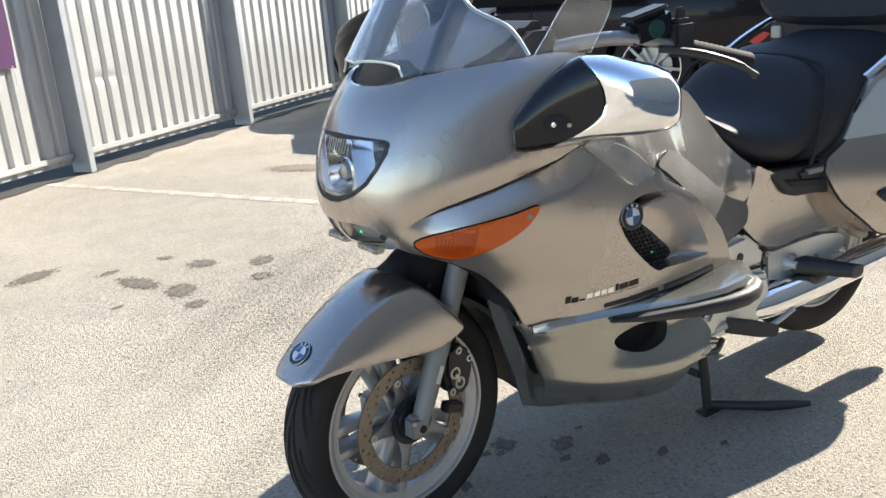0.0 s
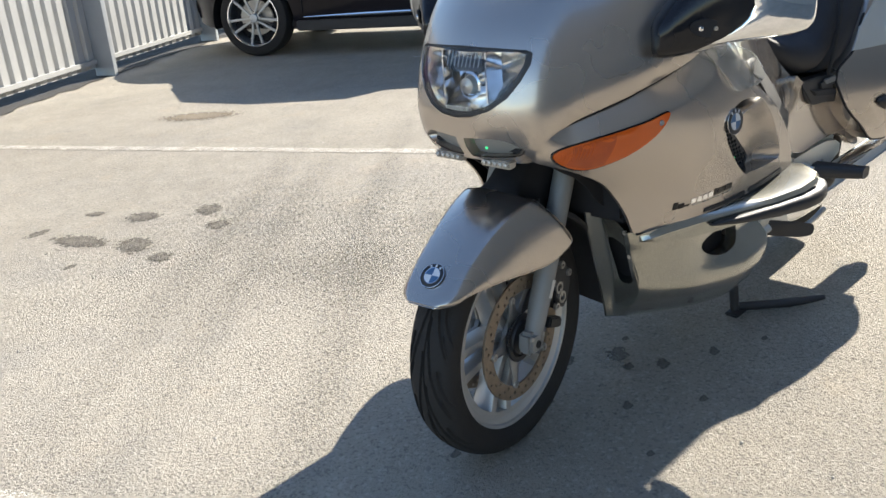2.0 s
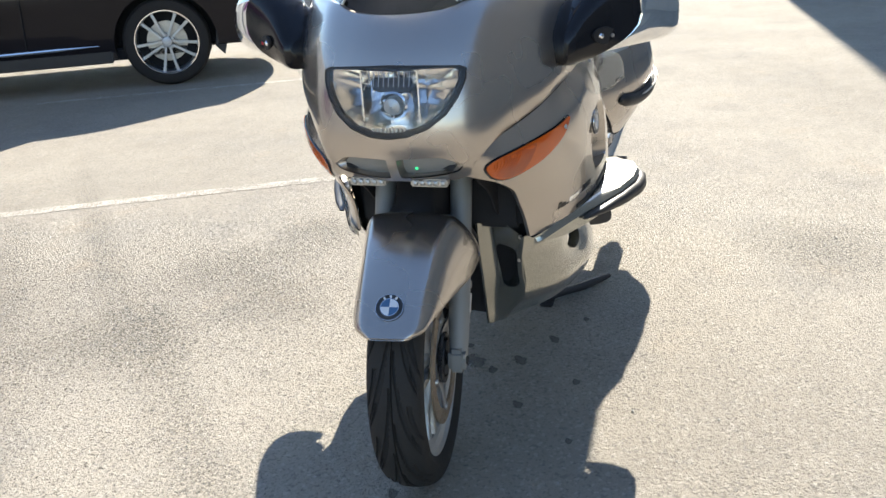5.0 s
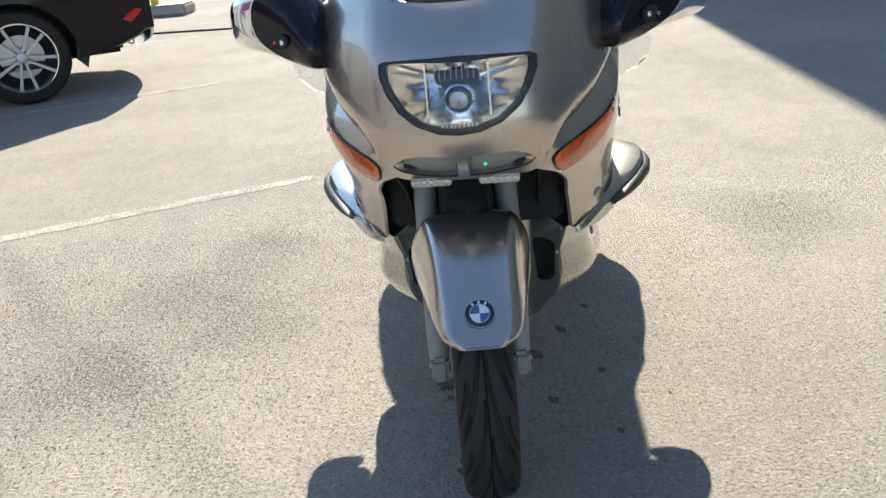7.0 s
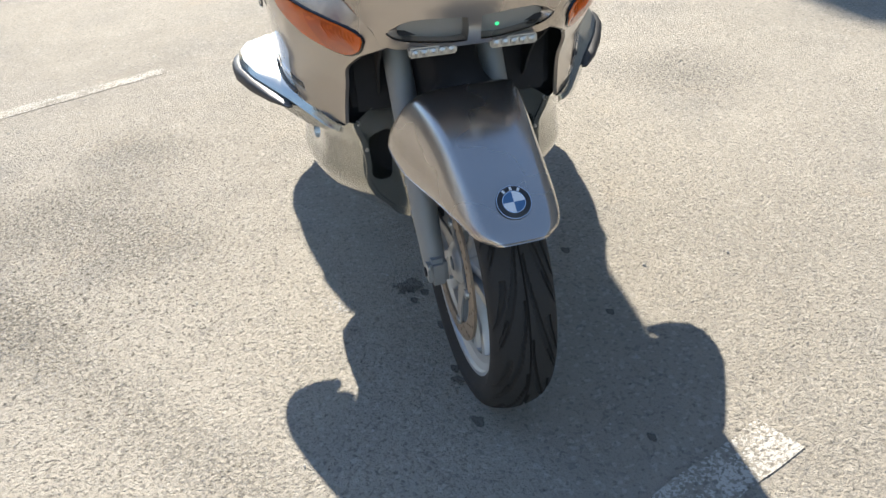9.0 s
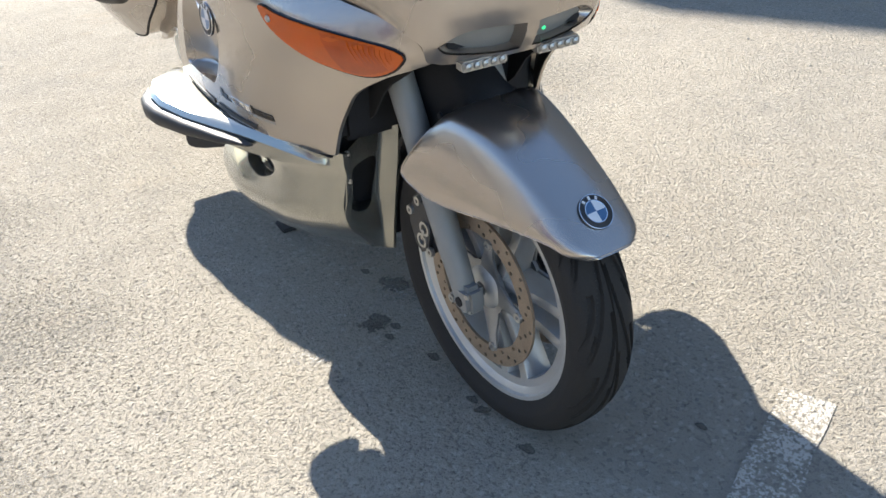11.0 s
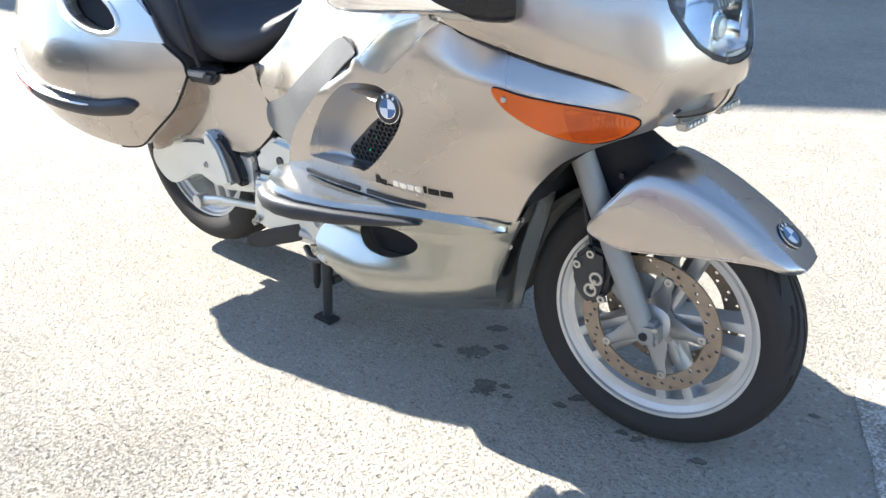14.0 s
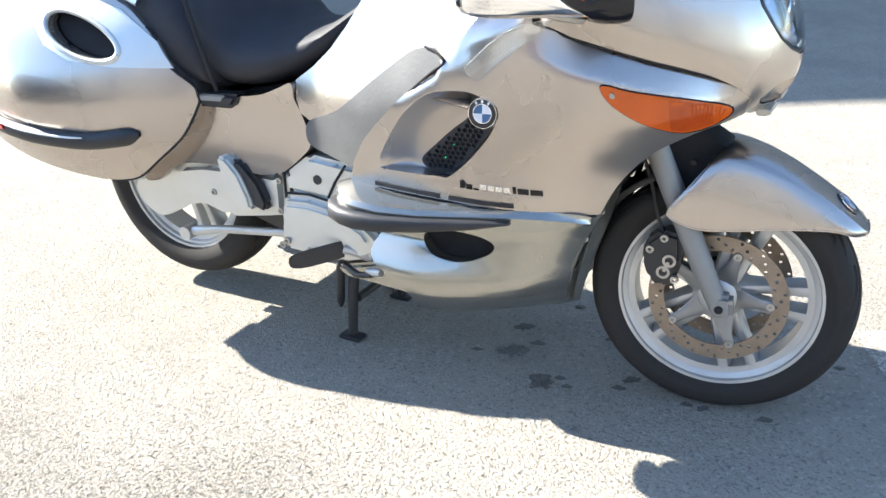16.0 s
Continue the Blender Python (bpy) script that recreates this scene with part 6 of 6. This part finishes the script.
# front mudguard
def guard_rings(stations, n=41, inset=0.0):
    rings = []
    for xt, zt, xe, ze, hw in stations:
        ring = []
        for i in range(n):
            u = 1 - 2 * i / (n - 1)
            k = abs(u)
            if k < 0.5:
                y, f = k / 0.5 * 0.66, 1 - 0.08 * (k / 0.5) ** 2.2
            else:
                t = (k - 0.5) / 0.5
                y, f = 0.66 + 0.34 * (1 - (1 - t) ** 1.8), 0.92 * (1 - t ** 1.25)
            ring.append((xe + (xt - xe) * f, math.copysign(y, u) * (hw - inset), ze + (zt - ze) * f - inset))
        rings.append(ring)
    return rings


G = [tuple(q) for q in spline([(-0.030, 0.640, -0.112, 0.532, 0.132), (-0.006, 0.6595, -0.109, 0.513, 0.134), (0.055, 0.648, -0.050, 0.490, 0.124), (0.118, 0.620, 0.030, 0.492, 0.112), (0.17, 0.588, 0.10, 0.500, 0.103), (0.215, 0.557, 0.165, 0.504, 0.094), (0.255, 0.524, 0.222, 0.503, 0.083), (0.279, 0.502, 0.254, 0.493, 0.071), (0.289, 0.492, 0.272, 0.487, 0.050)], 26)]
ga = guard_rings(G)
gb = guard_rings(G, inset=0.004)
guard = part("front_mudguard", joined(loft(ga, cap=False, closed=False), loft(gb, cap=False, closed=False)), PAINT, moto, "champagne silver front mudguard", place=STEER)
rim_path = [r[0] for r in ga] + ga[-1] + [r[-1] for r in reversed(ga)] + ga[0][::-1]
part("mudguard_rim", tube([Vector(p) + Vector((0, 0, 0.001)) for p in rim_path], 0.0011, 6), PAINT, guard)
nrm = Vector((0.655, 0, 0.755))
roundel(0.0295, guard, facing(Vector((0.2345, 0, 0.5405)) + Vector((nrm[2], 0, -nrm[0])) * 0.006, nrm))
MOUNT = [tuple(q) for q in spline([(0.002, 0.655, -0.108, 0.508, 0.118), (-0.02, 0.675, -0.118, 0.53, 0.066), (-0.10, 0.725, -0.150, 0.64, 0.062), (-0.15, 0.77, -0.18, 0.72, 0.06)], 9)]
# the mount wears the recess colour: its shade is painted in
part("mudguard_mount", loft(guard_rings(MOUNT), cap=False, closed=False), DARK, moto, place=STEER)
for sgn in (1, -1):
    part("mount_bolt", moved(lathe([(0, 0.001), (0, 0.007), (0.005, 0.006), (0.005, 0.001)], 12, "z"), facing((-0.075, sgn * 0.0655, 0.62), (0, sgn, 0))), BLACK, moto, place=STEER)
# rear half of the wheel's arch
arch = []
for k in range(15):
    a = radians(118 + 66 * k / 14)
    r = 0.322
    arch.append([(r * math.cos(a), y, AXLE + r * math.sin(a) - abs(y) * 0.1) for y in (-0.090, -0.088, -0.06, 0, 0.06, 0.088, 0.090)])
part("inner_mudguard", loft(arch, cap=False, closed=False), BLACK, moto)
for sgn in (1, -1):
    part("mudguard_skirt", slab([(0.322 * math.cos(radians(118 + 6.6 * k)), AXLE + 0.322 * math.sin(radians(118 + 6.6 * k))) for k in range(11)] + [(0.309 * math.cos(radians(184 - 6.6 * k)), AXLE + 0.309 * math.sin(radians(184 - 6.6 * k))) for k in range(11)], sgn * 0.072, sgn * 0.090, 0.003), BLACK, moto)

# right-hand final drive, left-hand silencer, stand
part("final_drive", slab(rounded([(-1.50, 0.455), (-1.46, 0.478), (-1.36, 0.492), (-1.26, 0.48), (-1.26, 0.40), (-1.34, 0.365), (-1.44, 0.36), (-1.58, 0.30), (-1.66, 0.345), (-1.66, 0.40), (-1.60, 0.42)], 44), -0.20, -0.085, 0.012), SILVER, moto)
part("torque_arm", tube([(-1.575, -0.105, 0.215), (-1.45, -0.11, 0.245), (-1.21, -0.11, 0.275), (-1.05, -0.11, 0.29)], [0.016, 0.012, 0.014, 0.018], 10), ALLOY, moto)
part("arm_pivot", moved(lathe([(-0.02, 0.001), (-0.02, 0.022), (0.02, 0.022), (0.02, 0.001)], 20), Matrix.Translation((-1.575, -0.11, 0.215))), ALLOY, moto)
mf = part("silencer", tube(spline([(-0.86, 0.17, 0.30), (-1.0, 0.215, 0.335), (-1.15, 0.245, 0.35), (-1.35, 0.262, 0.365), (-1.70, 0.275, 0.385), (-2.05, 0.28, 0.41)], 26), [0.024] * 4 + [0.028, 0.034, 0.040, 0.044] + [0.047] * 18, 22), CHROME, moto, "chrome silencer along the left side")
part("tail_pipe", tube([(-2.04, 0.28, 0.409), (-2.12, 0.282, 0.415)], 0.028, 16), CHROME, mf)
part("shift_lever", tube(spline([(-0.97, 0.30, 0.318), (-1.00, 0.33, 0.335), (-1.05, 0.35, 0.368)], 8), 0.008, 8), STEEL, moto)
stand = part("centre_stand", tube([(-0.955, -0.115, 0.12), (-0.955, 0.115, 0.12)], 0.012, 10), BLACK, moto, "black steel centre stand, lowered")
for sgn in (1, -1):
    part("stand_leg", tube([(-0.960, sgn * 0.105, 0.25), (-0.968, sgn * 0.122, 0.12), (-0.970, sgn * 0.132, 0.012)], [0.016, 0.015, 0.014], 10), BLACK, stand)
    part("stand_foot", box(-1.005, -0.935, sgn * 0.137 - 0.022, sgn * 0.137 + 0.022, 0.0, 0.012, 0.004), BLACK, stand)
part("stand_lever", tube(spline([(-0.975, 0.13, 0.02), (-1.02, 0.17, 0.018), (-1.10, 0.245, 0.016), (-1.19, 0.325, 0.022)], 10), [0.014] * 6 + [0.015, 0.014, 0.012, 0.008], 10), BLACK, stand)
part("stand_spring", tube([(-0.992, -0.128, 0.245), (-0.995, -0.130, 0.215), (-1.003, -0.132, 0.11), (-1.004, -0.132, 0.09)], [0.005, 0.012, 0.012, 0.005], 10), BLACK, stand)
